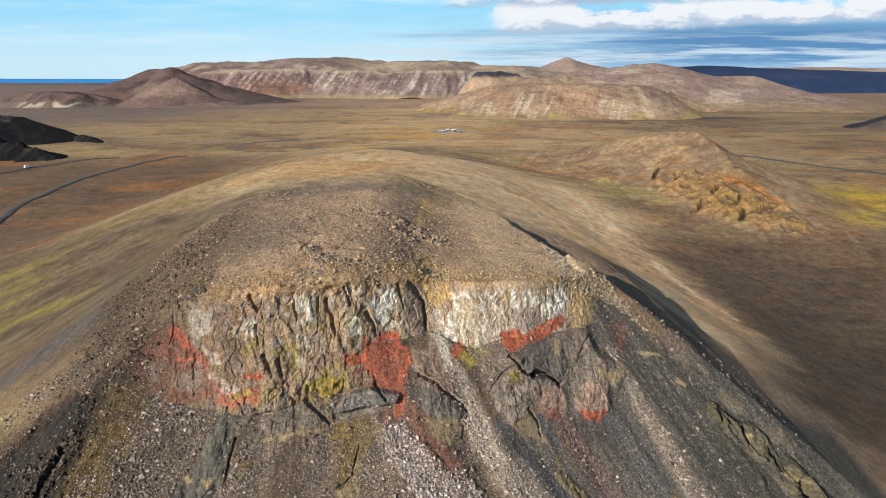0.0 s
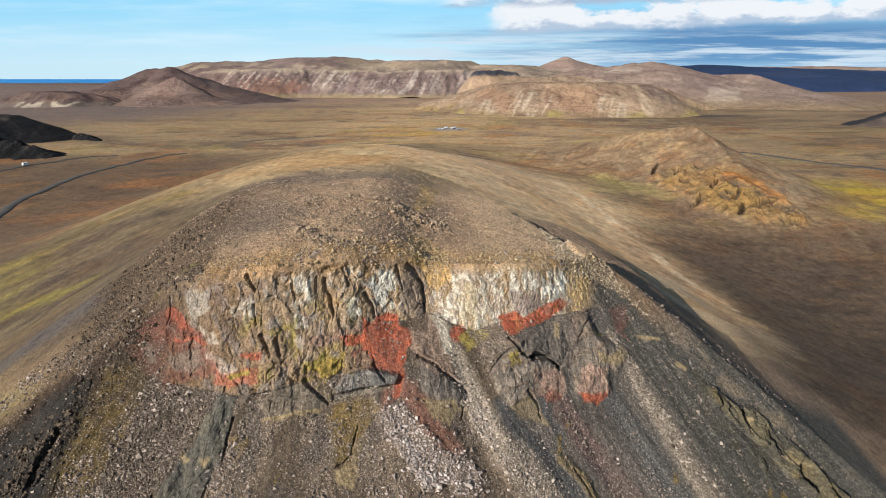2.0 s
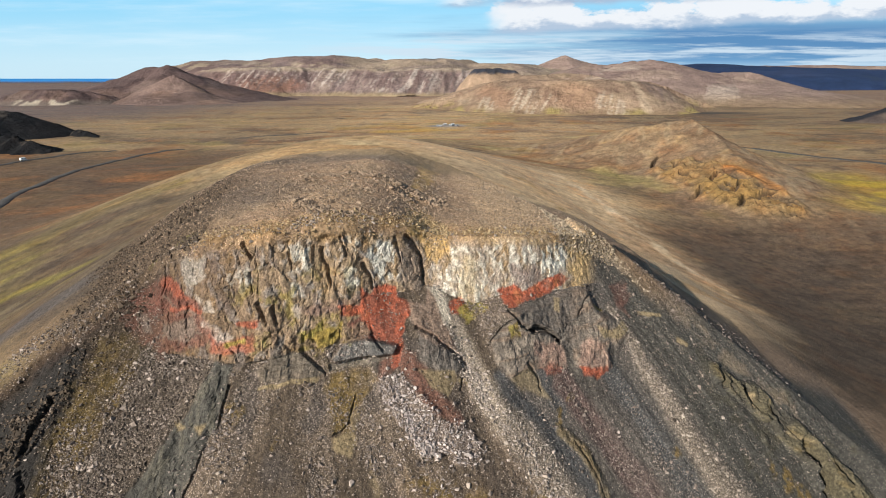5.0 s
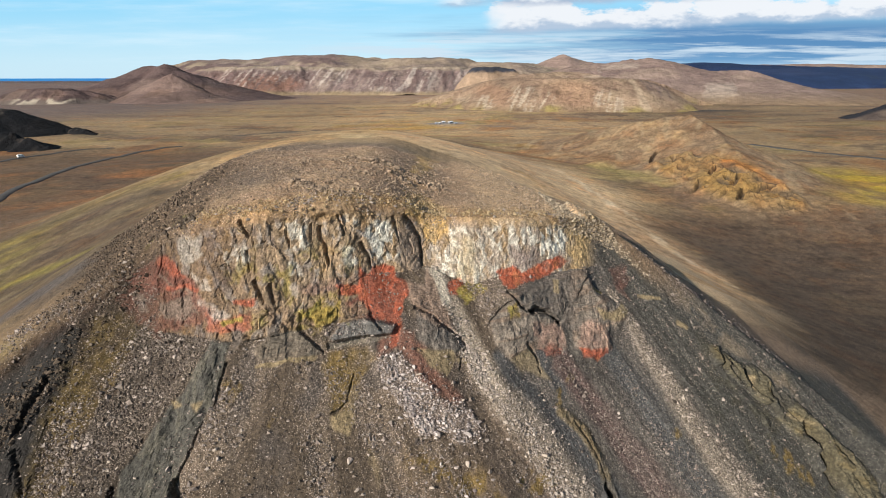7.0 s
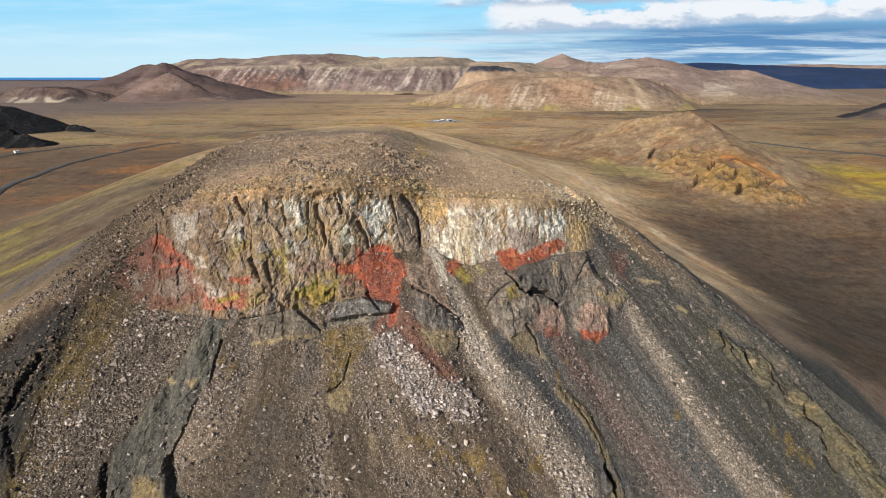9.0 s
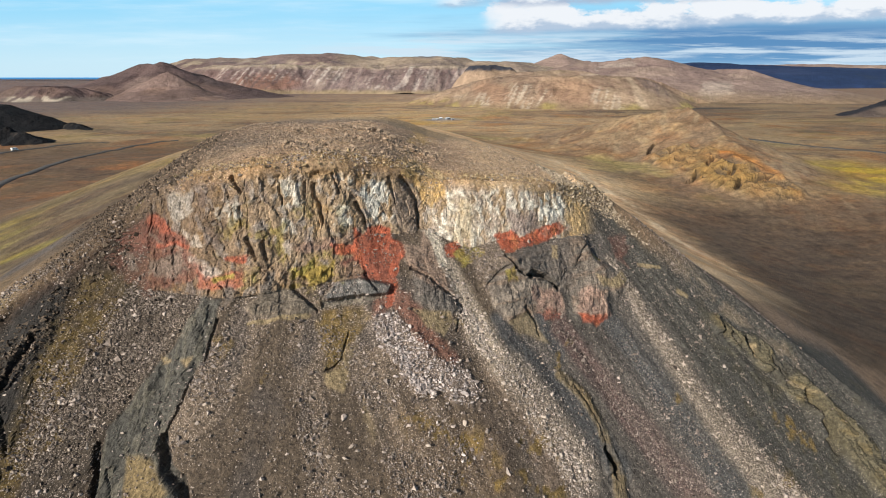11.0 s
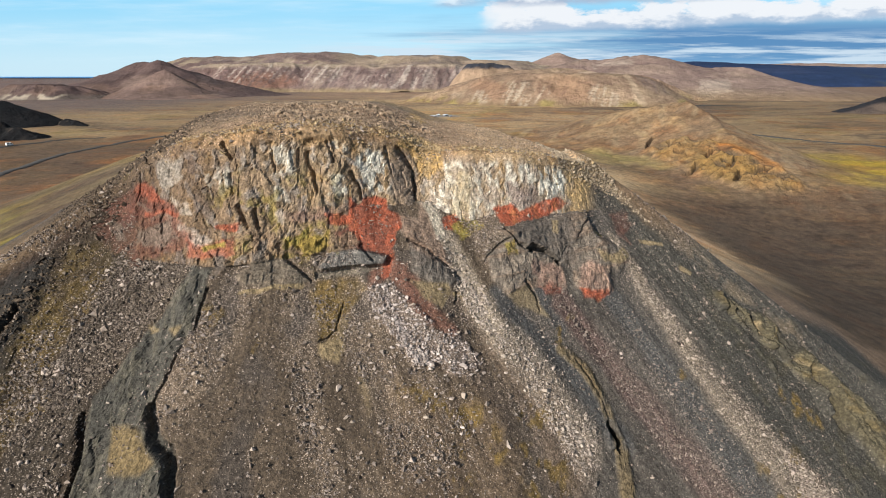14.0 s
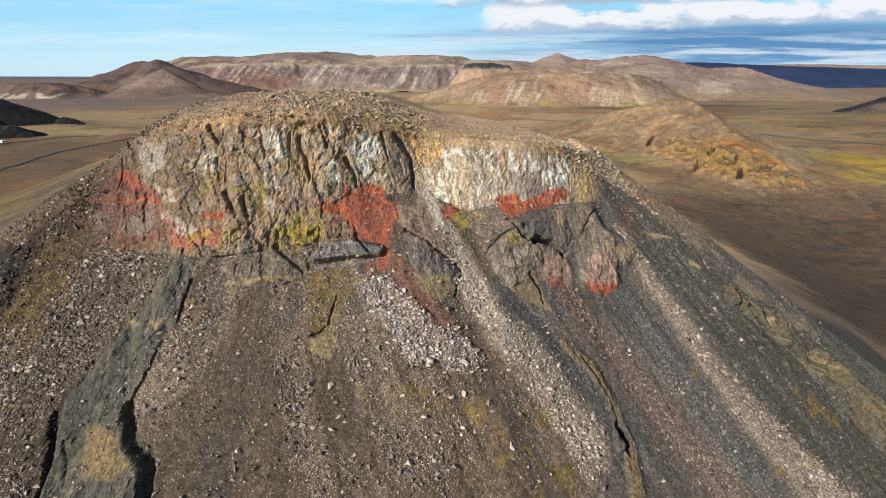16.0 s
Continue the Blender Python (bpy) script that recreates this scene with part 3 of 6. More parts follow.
def blocks(u, v, seed):
    """Broken rock: tilted flat faces, each with its own height, and the nearness of the joints between them."""
    iu, iv = np.floor(u).astype(np.int64), np.floor(v).astype(np.int64)
    best, second, height = np.full(u.shape, 9.0), np.full(u.shape, 9.0), np.zeros(u.shape)
    for du in (-1, 0, 1):
        for dv in (-1, 0, 1):
            cu, cv = iu + du, iv + dv
            r = [lattice(cu, cv, np.full_like(cu, k), seed) for k in range(5)]
            ou, ov = u - cu - r[0], v - cv - r[1]
            d = ou * ou + ov * ov
            h = r[2] - 0.5 + 0.9 * (r[3] - 0.5) * ou + 0.9 * (r[4] - 0.5) * ov
            second = np.minimum(second, np.maximum(d, best))
            height = np.where(d < best, h, height)
            best = np.minimum(best, d)
    return height, np.sqrt(second) - np.sqrt(best)


n1, n2, n3 = fbm(GX / 7, GY / 7, octaves=5, seed=131), fbm(GX / 2.2, GY / 2.2, GZ / 2.2, octaves=4, seed=133), fbm(GX / 1.0, GZ / 3.2, GY / 3.2, octaves=4, seed=135)
FRAY = fbm(GX / 0.9, GZ / 0.9, GY / 2.0, octaves=4, gain=0.65, seed=139)

# zones of the face, as outlines in x and height
cliff_rock = step(steep, 1.15, 1.6) * step(GZ, 36, 38.5) * (1 - on_top) * step(-GX, -26, -22.5)
black_rock = patch([(-2.9, 38.2), (-0.8, 37.1), (1.6, 35.6), (2.8, 33.9), (1.9, 33.6), (0.5, 34.1), (-2.4, 35.6)])
shoulder = patch([(-4.5, 41.1), (-2.3, 40.2), (-1.6, 42.0), (0.4, 38.2), (2.2, 35.5), (0.9, 35.9), (-2.4, 37.5), (-3.9, 39.3)])
dome = patch([(7.6, 38.2), (12.0, 38.0), (16.1, 38.2), (19.5, 38.4), (21.7, 37.8), (23.3, 34.9), (26.2, 33.4), (27.9, 32.0), (25.6, 31.0), (17.4, 32.5), (16.3, 33.2), (12.8, 35.4)])
low_rock = patch([(6.2, 35.9), (9.3, 37.2), (12.0, 35.5), (16.3, 33.4), (16.8, 30.6), (12.4, 31.8), (11.5, 32.0), (8.7, 31.9), (7.0, 33.9)])
foot_rock = patch([(18.2, 33.0), (20.8, 33.0), (23.7, 31.8), (24.3, 29.3), (20.6, 29.2), (18.0, 30.8)])
mound = patch([(-20.5, 37.1), (-18.8, 38.4), (-16.6, 38.0), (-13.4, 36.2), (-14.3, 35.6), (-19.7, 36.2)])
pillars = most(patch([(-18.9, 40.2), (-18.2, 40.2), (-18.0, 37.6), (-18.6, 36.6), (-19.3, 37.4)]), patch([(-23.0, 39.3), (-21.9, 39.3), (-21.7, 38.0), (-22.5, 37.2)]))
rock_below = most(black_rock, shoulder * 0.8, dome, low_rock, foot_rock)
dark_rock = most(rock_below, mound, pillars) * in_front
brown_rock = stroke(wx, wz, [(-20, 40), (-15, 39.2), (-9, 38.9)], 1.0, 0.6) * in_front * (1 - dark_rock)
ledge = patch([(-12.7, 37.0), (-11.6, 38.0), (-9.1, 38.1), (-5.4, 37.2), (-5.8, 36.5), (-9.1, 36.6), (-12.3, 36.7)], 0.14, GX + 0.2 * (wx - GX), GZ + 0.15 * (wz - GZ)) * in_front
under_ledge = patch([(-13.0, 36.6), (-5.8, 36.4), (-8.1, 35.8), (-12.8, 36.1)], 0.14, GX + 0.2 * (wx - GX), GZ + 0.15 * (wz - GZ)) * in_front
rib_top = patch([(-25.4, 38.1), (-23.0, 37.9), (-23.4, 34.7), (-24.1, 32.5), (-25.4, 29.3), (-25.3, 28.2), (-26.6, 27.9), (-30.8, 26.9), (-31.5, 28.8), (-28.9, 31.9), (-27.0, 34.6)])
rib_low = patch([(-31.2, 27.4), (-26.6, 28.4), (-25.1, 28.0), (-22.6, 26.6), (-21.6, 24.3), (-21.0, 19.0), (-31.0, 19.0), (-30.8, 24.2)])
rib = most(rib_top, rib_low) * in_front
small_rib = line([(14.9, 26.0), (17.8, 23.5), (19.5, 20.8), (20.1, 18.9), (20.8, 17.0), (20.6, 14.6)], 0.45, 0.9) * in_front
OUTCROP = [(40.7, 26.6), (44.3, 23.8), (46.6, 22.8), (49.8, 19.9), (52.8, 17.2), (55.5, 14.1), (58.0, 11.5)]
outcrop = line(OUTCROP, 0.8, 2.3, 0.25) * in_front
left_slab = patch([(-46, 38.4), (-42.0, 38.0), (-40.6, 35.0), (-41.4, 31.0), (-40.4, 26.0), (-38.5, 19.0), (-50, 19), (-52, 30)]) * in_front
# loose fans: the left one broad, the middle one white, the chute between the cliffs, the long narrow one in the east
left_fan = patch([(-26.6, 39.8), (-25.4, 38.4), (-27.6, 34.3), (-29.6, 31.4), (-31.4, 28.6), (-32.0, 26.0), (-31.4, 19.0), (-38.5, 19.0), (-38.0, 26.0), (-37.4, 30.2), (-35.7, 33.1), (-34.3, 36.7), (-30.5, 39.3)], 0.6, fray=1.5)
middle_fan = patch([(-7.4, 35.0), (-4.6, 35.3), (-1.6, 31.9), (1.9, 29.9), (5.1, 26.9), (4.7, 26.0), (1.8, 27.2), (-2.4, 28.9), (-4.3, 30.8), (-6.7, 32.9)], 0.3, fray=0.9)
chute_fan = line([(-1.2, 42.6), (-0.2, 40.4), (0.9, 38.3), (2.8, 35.4), (4.6, 32.4), (7.3, 29.0), (9.6, 26.8), (11.5, 25.0), (13.2, 22.9), (16.5, 18.5)], 0.75, 1.7, 0.6)
right_fan = line([(25.5, 34.8), (28.0, 31.6), (29.3, 28.3), (32.0, 24.6), (33.8, 21.6), (36.6, 17.7), (39.5, 14.4), (42.6, 11.4), (46.0, 8.0)], 0.5, 2.0, 0.6)
streams = {k: v * in_front * (1 - rib) * (1 - 0.8 * dark_rock) for k, v in (("left", left_fan), ("middle", middle_fan), ("chute", chute_fan), ("right", right_fan))}
any_stream = most(*streams.values())

def blurred(m, nx, ns):
    """The mask with its edges eased over nx columns and ns rows."""
    for n, axis in ((nx, 1), (ns, 0)):
        for _ in range(2):
            pad = [(0, 0), (0, 0)]
            pad[axis] = (n + 1, n)
            c = np.cumsum(np.pad(m, pad, mode="edge"), axis=axis)
            m = (np.take(c, range(2 * n + 1, c.shape[axis]), axis=axis) - np.take(c, range(0, c.shape[axis] - 2 * n - 1), axis=axis)) / (2 * n + 1)
    return m


# relief: how far the surface stands out from its plain shape
dark_swell, rib_swell = blurred(dark_rock, 3, 4), blurred(rib, 3, 4)
warp_a, warp_b = fbm(GX / 3, GZ / 3, GY / 3, octaves=3, seed=7), fbm(GX / 2.4, GZ / 4, GY / 3, octaves=3, seed=8)
tower = ridged(GX / 4.6 + 0.55 * warp_a, GZ / 12.0 + 0.25 * warp_b, GY / 12.0, octaves=3, gain=0.5, seed=111)
big_h, big_j = blocks(GX / 1.5 + 0.22 * (GZ - 44) + 0.5 * warp_a, GZ / 2.7 + 0.5 * warp_b, 112)
mid_h, mid_j = blocks(GX / 0.62 + 0.12 * (GZ - 44) + 0.4 * warp_b, GZ / 0.95 + GX * 0.25 + 0.4 * warp_a, 113)
tiny_h = blocks(GX / 0.34, GZ / 0.36 + GY * 0.4, 114)[0]
grain = fbm(GX / 0.55, GZ / 0.5, GY / 0.8, octaves=4, gain=0.65, seed=115)
below_rim = step(summit_height(GX, GY) - GZ, 0.0, 1.6)
strata = ridged(GX / 7 + 0.25 * fbm(GX / 4, GZ / 3, seed=118), GZ / 0.95, octaves=3, gain=0.55, seed=117)
east_face = step(GX, -1.2, 0.8)
out = cliff_rock * below_rim * ((1 - 0.55 * east_face) * (0.55 * (tower - 0.4) + 0.34 * big_h) + 0.17 * mid_h + 0.07 * tiny_h + 0.14 * grain - 0.10 * step(-big_j, -0.14, 0.0) * (1 - 0.5 * east_face) - 0.06 * step(-mid_j, -0.16, 0.0))
out += dark_swell * (0.45 + 0.24 * big_h + 0.13 * mid_h + 0.05 * tiny_h + 0.10 * grain + 0.22 * (strata - 0.3) + 0.7 * fbm(GX / 2.6, GZ / 2.2, octaves=3, seed=120) - 0.06 * step(-mid_j, -0.14, 0.0))
out += in_front * (0.4 * blurred(black_rock, 3, 4) + 0.5 * blurred(foot_rock, 4, 5) + 0.25 * blurred(low_rock, 4, 5) + 0.9 * blurred(dome, 5, 6) * np.interp(GX, [7, 10, 14, 18, 22, 26], [1.6, 1.6, 0.2, 0.0, 1.0, 1.4]))
out += brown_rock * (0.2 + 0.3 * mid_h + 0.2 * grain) + ledge * (1.05 + 0.12 * mid_h) - 0.35 * under_ledge
out += rib_swell * (0.3 + 0.20 * big_h + 0.16 * mid_h + 0.12 * grain + 0.6 * fbm(GX / 1.8, GZ / 3.0, octaves=3, seed=122))
bulges = ridged(GX / 3.4 + GZ / 6.0, GZ / 4.6 - GX / 9.0, octaves=4, gain=0.55, seed=124)
out += outcrop * (0.9 + 2.2 * (bulges - 0.15) + 0.35 * big_h + 0.2 * mid_h + 0.15 * grain) + left_slab * (0.1 + 0.25 * mid_h + 0.4 * fbm(GX / 4, GZ / 5, octaves=3, seed=126))
out += small_rib * (0.3 + 0.35 * mid_h + 0.15 * grain)
# dark hollows, each in the lee of a bulge
for cx, cz, r in ((52.9, 15.6, 1.0), (49.3, 20.2, 0.6), (46.0, 19.6, 0.4), (41.2, 26.0, 0.55), (56.0, 15.0, 0.7), (20.3, 18.0, 0.55)):
    out += 1.5 * r * blob(GX, GZ, cx - 1.25 * r, cz + 0.35 * r, 1.1 * r, 1.3 * r, 0, 0.3) - 2.4 * r * blob(GX + 0.25 * (wx - GX), GZ, cx, cz, 0.55 * r, 1.2 * r, 15, 0.35)
# clefts between the rock towers, and cracks and slots below
for pts, w, deep in (([(-4.5, 48.3), (-3.6, 47.0), (-2.9, 45.4), (-2.1, 42.1)], 0.30, 1.5), ([(-14.4, 48.6), (-13.7, 46.5), (-13.0, 44.3)], 0.26, 1.3), ([(-9.7, 46.2), (-9.0, 44.6), (-8.5, 43.1)], 0.26, 1.3),
                     ([(-22.9, 50.0), (-21.8, 48.3)], 0.26, 1.2), ([(-21.1, 43.6), (-20.0, 41.4)], 0.28, 1.3), ([(-19.4, 43.2), (-18.8, 41.3)], 0.28, 1.4), ([(-12.3, 49.8), (-11.7, 47.6)], 0.2, 0.9), ([(-17.9, 49.3), (-17.4, 46.8)], 0.16, 0.7),
                     ([(-22.0, 46.8), (-21.6, 44.9)], 0.2, 0.9), ([(-15.3, 49.0), (-15.0, 47.4)], 0.14, 0.6), ([(-6.0, 48.6), (-5.0, 45.6)], 0.18, 0.8),
                     ([(8.9, 38.2), (10.8, 36.5), (12.8, 35.6)], 0.22, 1.6), ([(12.4, 35.8), (14.7, 34.9), (16.4, 33.4)], 0.42, 3.2), ([(6.2, 35.4), (7.5, 36.4), (8.7, 37.0), (9.5, 37.1)], 0.16, 0.9), ([(22.0, 37.2), (20.9, 36.7), (19.7, 35.7)], 0.2, 0.9),
                     ([(-3.0, 38.4), (-0.6, 37.2), (1.8, 35.4), (3.0, 33.8), (2.3, 32.2)], 0.2, 1.2), ([(-8.4, 38.4), (-6.9, 36.9)], 0.2, 0.9), ([(11.3, 32.6), (12.6, 30.9), (13.3, 29.6)], 0.2, 0.9), ([(-16.2, 38.2), (-14.6, 37.0), (-13.3, 35.9)], 0.22, 0.9),
                     ([(-25.5, 28.3), (-24.2, 27.2), (-22.6, 26.5), (-22.0, 25.0), (-21.6, 22.0)], 0.6, 2.4), ([(-24.1, 32.3), (-25.0, 29.8), (-25.7, 28.6)], 0.14, 0.6), ([(-31.8, 27.4), (-30.9, 25.3), (-30.6, 22.5)], 0.4, 1.6), ([(-23.0, 36.4), (-23.5, 33.6)], 0.18, 0.8),
                     ([(-43.4, 33.6), (-44.0, 32.0), (-44.4, 30.3)], 0.55, 1.7), ([(-43.8, 29.2), (-42.7, 28.0), (-41.2, 26.4)], 0.3, 1.0), ([(52.9, 17.6), (52.5, 15.8), (53.0, 13.6)], 1.0, 4.5), ([(48.6, 21.6), (49.4, 20.2)], 0.4, 2.0), ([(55.4, 16.4), (55.8, 14.4)], 0.5, 2.6), ([(40.6, 27.0), (41.5, 25.0)], 0.4, 2.0),
                     ([(45.0, 24.0), (46.4, 22.0)], 0.4, 1.8), ([(50.4, 19.6), (51.4, 17.8)], 0.3, 1.4), ([(19.9, 18.8), (20.6, 17.2)], 0.5, 2.0), ([(16.6, 24.8), (18.8, 22.0), (20.0, 19.4)], 0.15, 0.6), ([(-11.6, 31.5), (-10.6, 31.35), (-9.9, 31.9), (-9.9, 33.6)], 0.14, 0.8)):
    out -= 0.6 * deep * line(pts, w * 0.8, w * 0.5, 0.6) * (1 - step(back, 4.0, 6.0)) * np.where(GZ > 41, step(steep, 0.8, 1.2), 1.0)
fall = GX - np.interp(GX, [-40, -24, -14, 0, 40], [-0.8, -0.6, 0.25, 0.6, 0.75]) * (38 - GZ)
gullies = fbm(fall / 3.4, GZ / 16.0, octaves=5, gain=0.55, seed=119)
loose = in_front * (1 - cliff_rock) * (1 - dark_rock)
out += loose * (0.5 * gullies + 0.10 * fbm(GX / 0.8, GZ / 0.9, GY, octaves=3, seed=121)) * step(GZ, 2, 8)
out += (0.25 * any_stream - 0.15 * streams["chute"]) * loose + 0.12 * any_stream * grain
ground_lump = (1 - in_front) * step(GZ, 20, 34)
heap_line = most(line([(-24, 87), (-17, 90), (-10, 90.5), (-4, 88), (0, 83.5)], 2.0, 1.6, 0.9, GX + n2, GY + n2), 0.8 * line([(-9, 86), (-5, 83)], 1.2, 1.0, 0.9, GX, GY), 0.6 * line([(-20, 71), (-15, 65), (-10, 65.5)], 1.3, 1.2, 0.9, GX, GY))
lift = ground_lump * (0.35 * fbm(GX / 5, GY / 5, octaves=4, seed=123) + 0.10 * fbm(GX / 1.1, GY / 1.1, octaves=3, seed=125) + heap_line * (0.35 + 0.4 * fbm(GX / 1.6, GY / 1.6, octaves=3, seed=128)))
edge_fade = step(GX, HX0, HX0 + 4) * step(-GX, -HX1, 4 - HX1) * step(GY, HY0, HY0 + 4) * step(-GY, -HY1, 4 - HY1)
out, lift = out * edge_fade, lift * edge_fade
PX, PY, PZ = GX + 0.12 * out, GY - 0.86 * out, GZ + 0.36 * out * (1 - 0.7 * cliff_rock) + lift

# colours of the bare rock, soil and moss
C = np.empty(GX.shape + (3,))
C[:] = (0.265, 0.178, 0.122)
# summit gravel, red-brown, paler towards the east
C = mixed(C, (0.205, 0.140, 0.10), step(n1, -0.05, 0.4))
C = mixed(C, (0.30, 0.21, 0.14), step(-n1, 0.0, 0.45) * 0.8)
C = mixed(C, (0.12, 0.092, 0.075), blob(GX + 3 * n2, GY + 3 * n2, -29, 78, 8, 12) * 0.75)
C = mixed(C, (0.115, 0.09, 0.075), stroke(GX + 2 * n2, GY + 2 * n2, [(-42, 104), (-30, 110), (-18, 116), (-6, 120)], 5, 4) * 0.7)
C = mixed(C, (0.37, 0.262, 0.172), step(GX + 2 * n2, 1, 8) * 0.8)
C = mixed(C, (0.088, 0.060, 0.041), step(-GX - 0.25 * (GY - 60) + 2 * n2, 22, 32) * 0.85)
C = mixed(C, (0.235, 0.16, 0.11), patch([(0.6, 97), (5.0, 97), (5.2, 85), (3.6, 76), (2.0, 73), (0.0, 76), (-0.6, 84)], 0.8, GX + n2, GY + n2) * 0.8)
rim = step(back, 2.0, 4.0) * (1 - step(back + 1.5 * n1, 5.5, 9.5)) * step(GX, -32, -28) * step(-GX, -30, -24)
C = mixed(C, (0.23, 0.135, 0.058), rim * (0.3 + 0.6 * step(n2, -0.3, 0.2)) * 0.9)
C = mixed(C, (0.13, 0.11, 0.04), most(line([(-36, 64), (-33, 65.5), (-30, 64)], 1.0, 0.7, 0.4, wx, GY), line([(-14, 65.5), (-12.6, 65.5)], 0.5, 0.5, 0.4, wx, GY)) * step(n2, -0.1, 0.3))
# loose slope
rows = fbm(fall / 0.9, GZ / 9.0, octaves=4, gain=0.6, seed=127)
F = np.empty_like(C)
F[:] = (0.086, 0.065, 0.051)
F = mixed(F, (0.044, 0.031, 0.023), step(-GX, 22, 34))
F = mixed(F, (0.086, 0.076, 0.072), step(GX, 6, 13))
F = mixed(F, F * 0.74, step(gullies, 0.0, 0.35) * 0.8)
F = mixed(F, F * 1.5, most(step(-gullies, 0.05, 0.4), step(rows, 0.1, 0.45)) * step(-GX, -14, -4) * 0.6)
F = mixed(F, (0.066, 0.055, 0.052), step(fbm(GX / 3.5, GZ / 5, octaves=4, seed=141), 0.05, 0.35) * step(-GX, -4, 2) * step(GX, -24, -20) * 0.75)
F = mixed(F, (0.075, 0.058, 0.05), patch([(-0.5, 33.5), (1.0, 33.0), (5.4, 27.0), (8.5, 22.5), (7.0, 21.5), (4.2, 25.8), (2.0, 29.0)], 0.5) * 0.8)
F = mixed(F, (0.060, 0.060, 0.066), most(line([(7.2, 32.4), (11.7, 27.7), (14.6, 25.2), (18.0, 21.3), (21, 17.5)], 0.7, 1.3, 0.5), line([(13.0, 31.0), (15.6, 27.6)], 0.7, 0.8)) * 0.9)
F = mixed(F, (0.140, 0.102, 0.080), line([(6.4, 29.0), (9.4, 25.8), (11.6, 22.4), (14.0, 18.0)], 1.2, 2.8, 0.7) * 0.85)
F = mixed(F, (0.115, 0.082, 0.060), patch([(-4.0, 28.0), (5.0, 25.0), (9.0, 20.0), (9.0, 13.0), (-2.0, 15.0), (-5.0, 24.0)], 1.2, fray=1.5) * 0.6)
F = mixed(F, (0.105, 0.070, 0.068), line([(15.9, 29.9), (21.5, 23.6), (26.9, 17.5), (30.9, 13.1), (34, 9)], 1.1, 1.9) * (0.55 + 0.45 * step(rows, -0.2, 0.3)))
F = mixed(F, (0.056, 0.056, 0.060), line([(23.4, 29.6), (25.6, 27.0), (28.7, 23.1), (32.0, 17.9), (36.8, 12.5)], 1.3, 1.7) * (0.6 + 0.4 * step(rows, -0.3, 0.2)))
F = mixed(F, (0.05, 0.048, 0.045), step(GX - 0.9 * (26 - GZ) * 0.7, 31.5, 35) * 0.9)
F = mixed(F, (0.062, 0.055, 0.038), step(n2, 0.1, 0.4) * step(GX, 34, 42) * 0.5)
F = mixed(F, (0.034, 0.031, 0.031), left_slab * 0.9)
F = mixed(F, (0.056, 0.034, 0.026), patch([(-36, 45), (-33.5, 42.2), (-38.6, 40.8), (-43, 38.8), (-54, 30), (-58, 26), (-56, 32), (-44, 42.5)], 0.8, fray=1.0) * 0.8)
F = mixed(F, (0.105, 0.072, 0.026), patch([(-41.0, 38.8), (-34.6, 39.4), (-35.0, 36.2), (-36.4, 32.6), (-38.2, 28.0), (-39.0, 20.0), (-41.5, 20), (-42, 31), (-41.2, 36.2)], 0.8, fray=1.2) * (0.35 + 0.65 * step(n2, -0.3, 0.15)) * 0.85)
F = mixed(F, (0.07, 0.054, 0.034), patch([(-34.5, 41.0), (-30.5, 39.2), (-34.4, 36.0), (-36.5, 38.6)], 0.8, fray=1.0) * 0.7)
F = mixed(F, (0.062, 0.049, 0.04), streams["left"] * 0.75)
F = mixed(F, (0.16, 0.125, 0.112), streams["middle"] * 0.8)
F = mixed(F, (0.25, 0.21, 0.178), streams["chute"] * (0.35 + 0.5 * step(GZ, 24, 33)))
F = mixed(F, (0.36, 0.325, 0.285), line([(-1.5, 43.2), (-0.6, 41.0), (0.6, 38.8)], 0.7, 0.8) * 0.8)
F = mixed(F, (0.165, 0.135, 0.112), streams["right"] * 0.8)
F = mixed(F, (0.185, 0.088, 0.068), patch([(-7.7, 36.5), (-5.9, 37.3), (-4.6, 37.0), (-2.2, 35.4), (-1.0, 33.2), (2.4, 29.9), (1.8, 29.6), (-2.4, 32.6), (-5.1, 35.1), (-7.3, 34.8)], 0.35, fray=0.6) * 0.75)
speck = step(n2 + 0.6 * FRAY, 0.02, 0.25)
moss = most(patch([(-3.6, 27.3), (4.6, 24.1), (7.1, 21.1), (5.3, 18.7), (1.1, 20.6), (-1.4, 24.8)], 0.8, fray=1.0), patch([(9.4, 24.0), (13.0, 21.9), (13.8, 17.0), (10.1, 16.4), (7.9, 20.4)], 0.8, fray=1.0), patch([(39.5, 15.9), (43.7, 13.8), (46, 9.0), (38.4, 11.2), (36.9, 15.0)], 0.8, fray=1.0) * 0.8) * speck
moss = most(moss, patch([(-13.1, 36.4), (-8.8, 36.2), (-7.3, 34.7), (-9.5, 33.1), (-10.1, 30.9), (-11.8, 31.5), (-12.9, 35.1)], 0.4, fray=0.8) * (0.35 + 0.65 * step(n2, -0.3, 0.1)), small_rib * 0.35 * step(n2, -0.1, 0.2))
for cx, cz, r in ((45.0, 17.6, 0.5), (47.0, 16.0, 0.6), (48.6, 14.8, 0.5), (31.0, 21.0, 0.35), (16.9, 28.2, 0.3), (15.0, 27.0, 0.35), (-38.2, 31.0, 0.6), (-37.0, 27.6, 0.5), (-22.4, 34.4, 0.5), (-17.4, 31.6, 0.4), (-36.0, 34.4, 0.5)):
    moss = most(moss, blob(wx, wz, cx, cz, r * 1.6, r * 1.6) * step(FRAY, -0.25, 0.1))
F = mixed(F, (0.150, 0.100, 0.032), moss * 0.8)
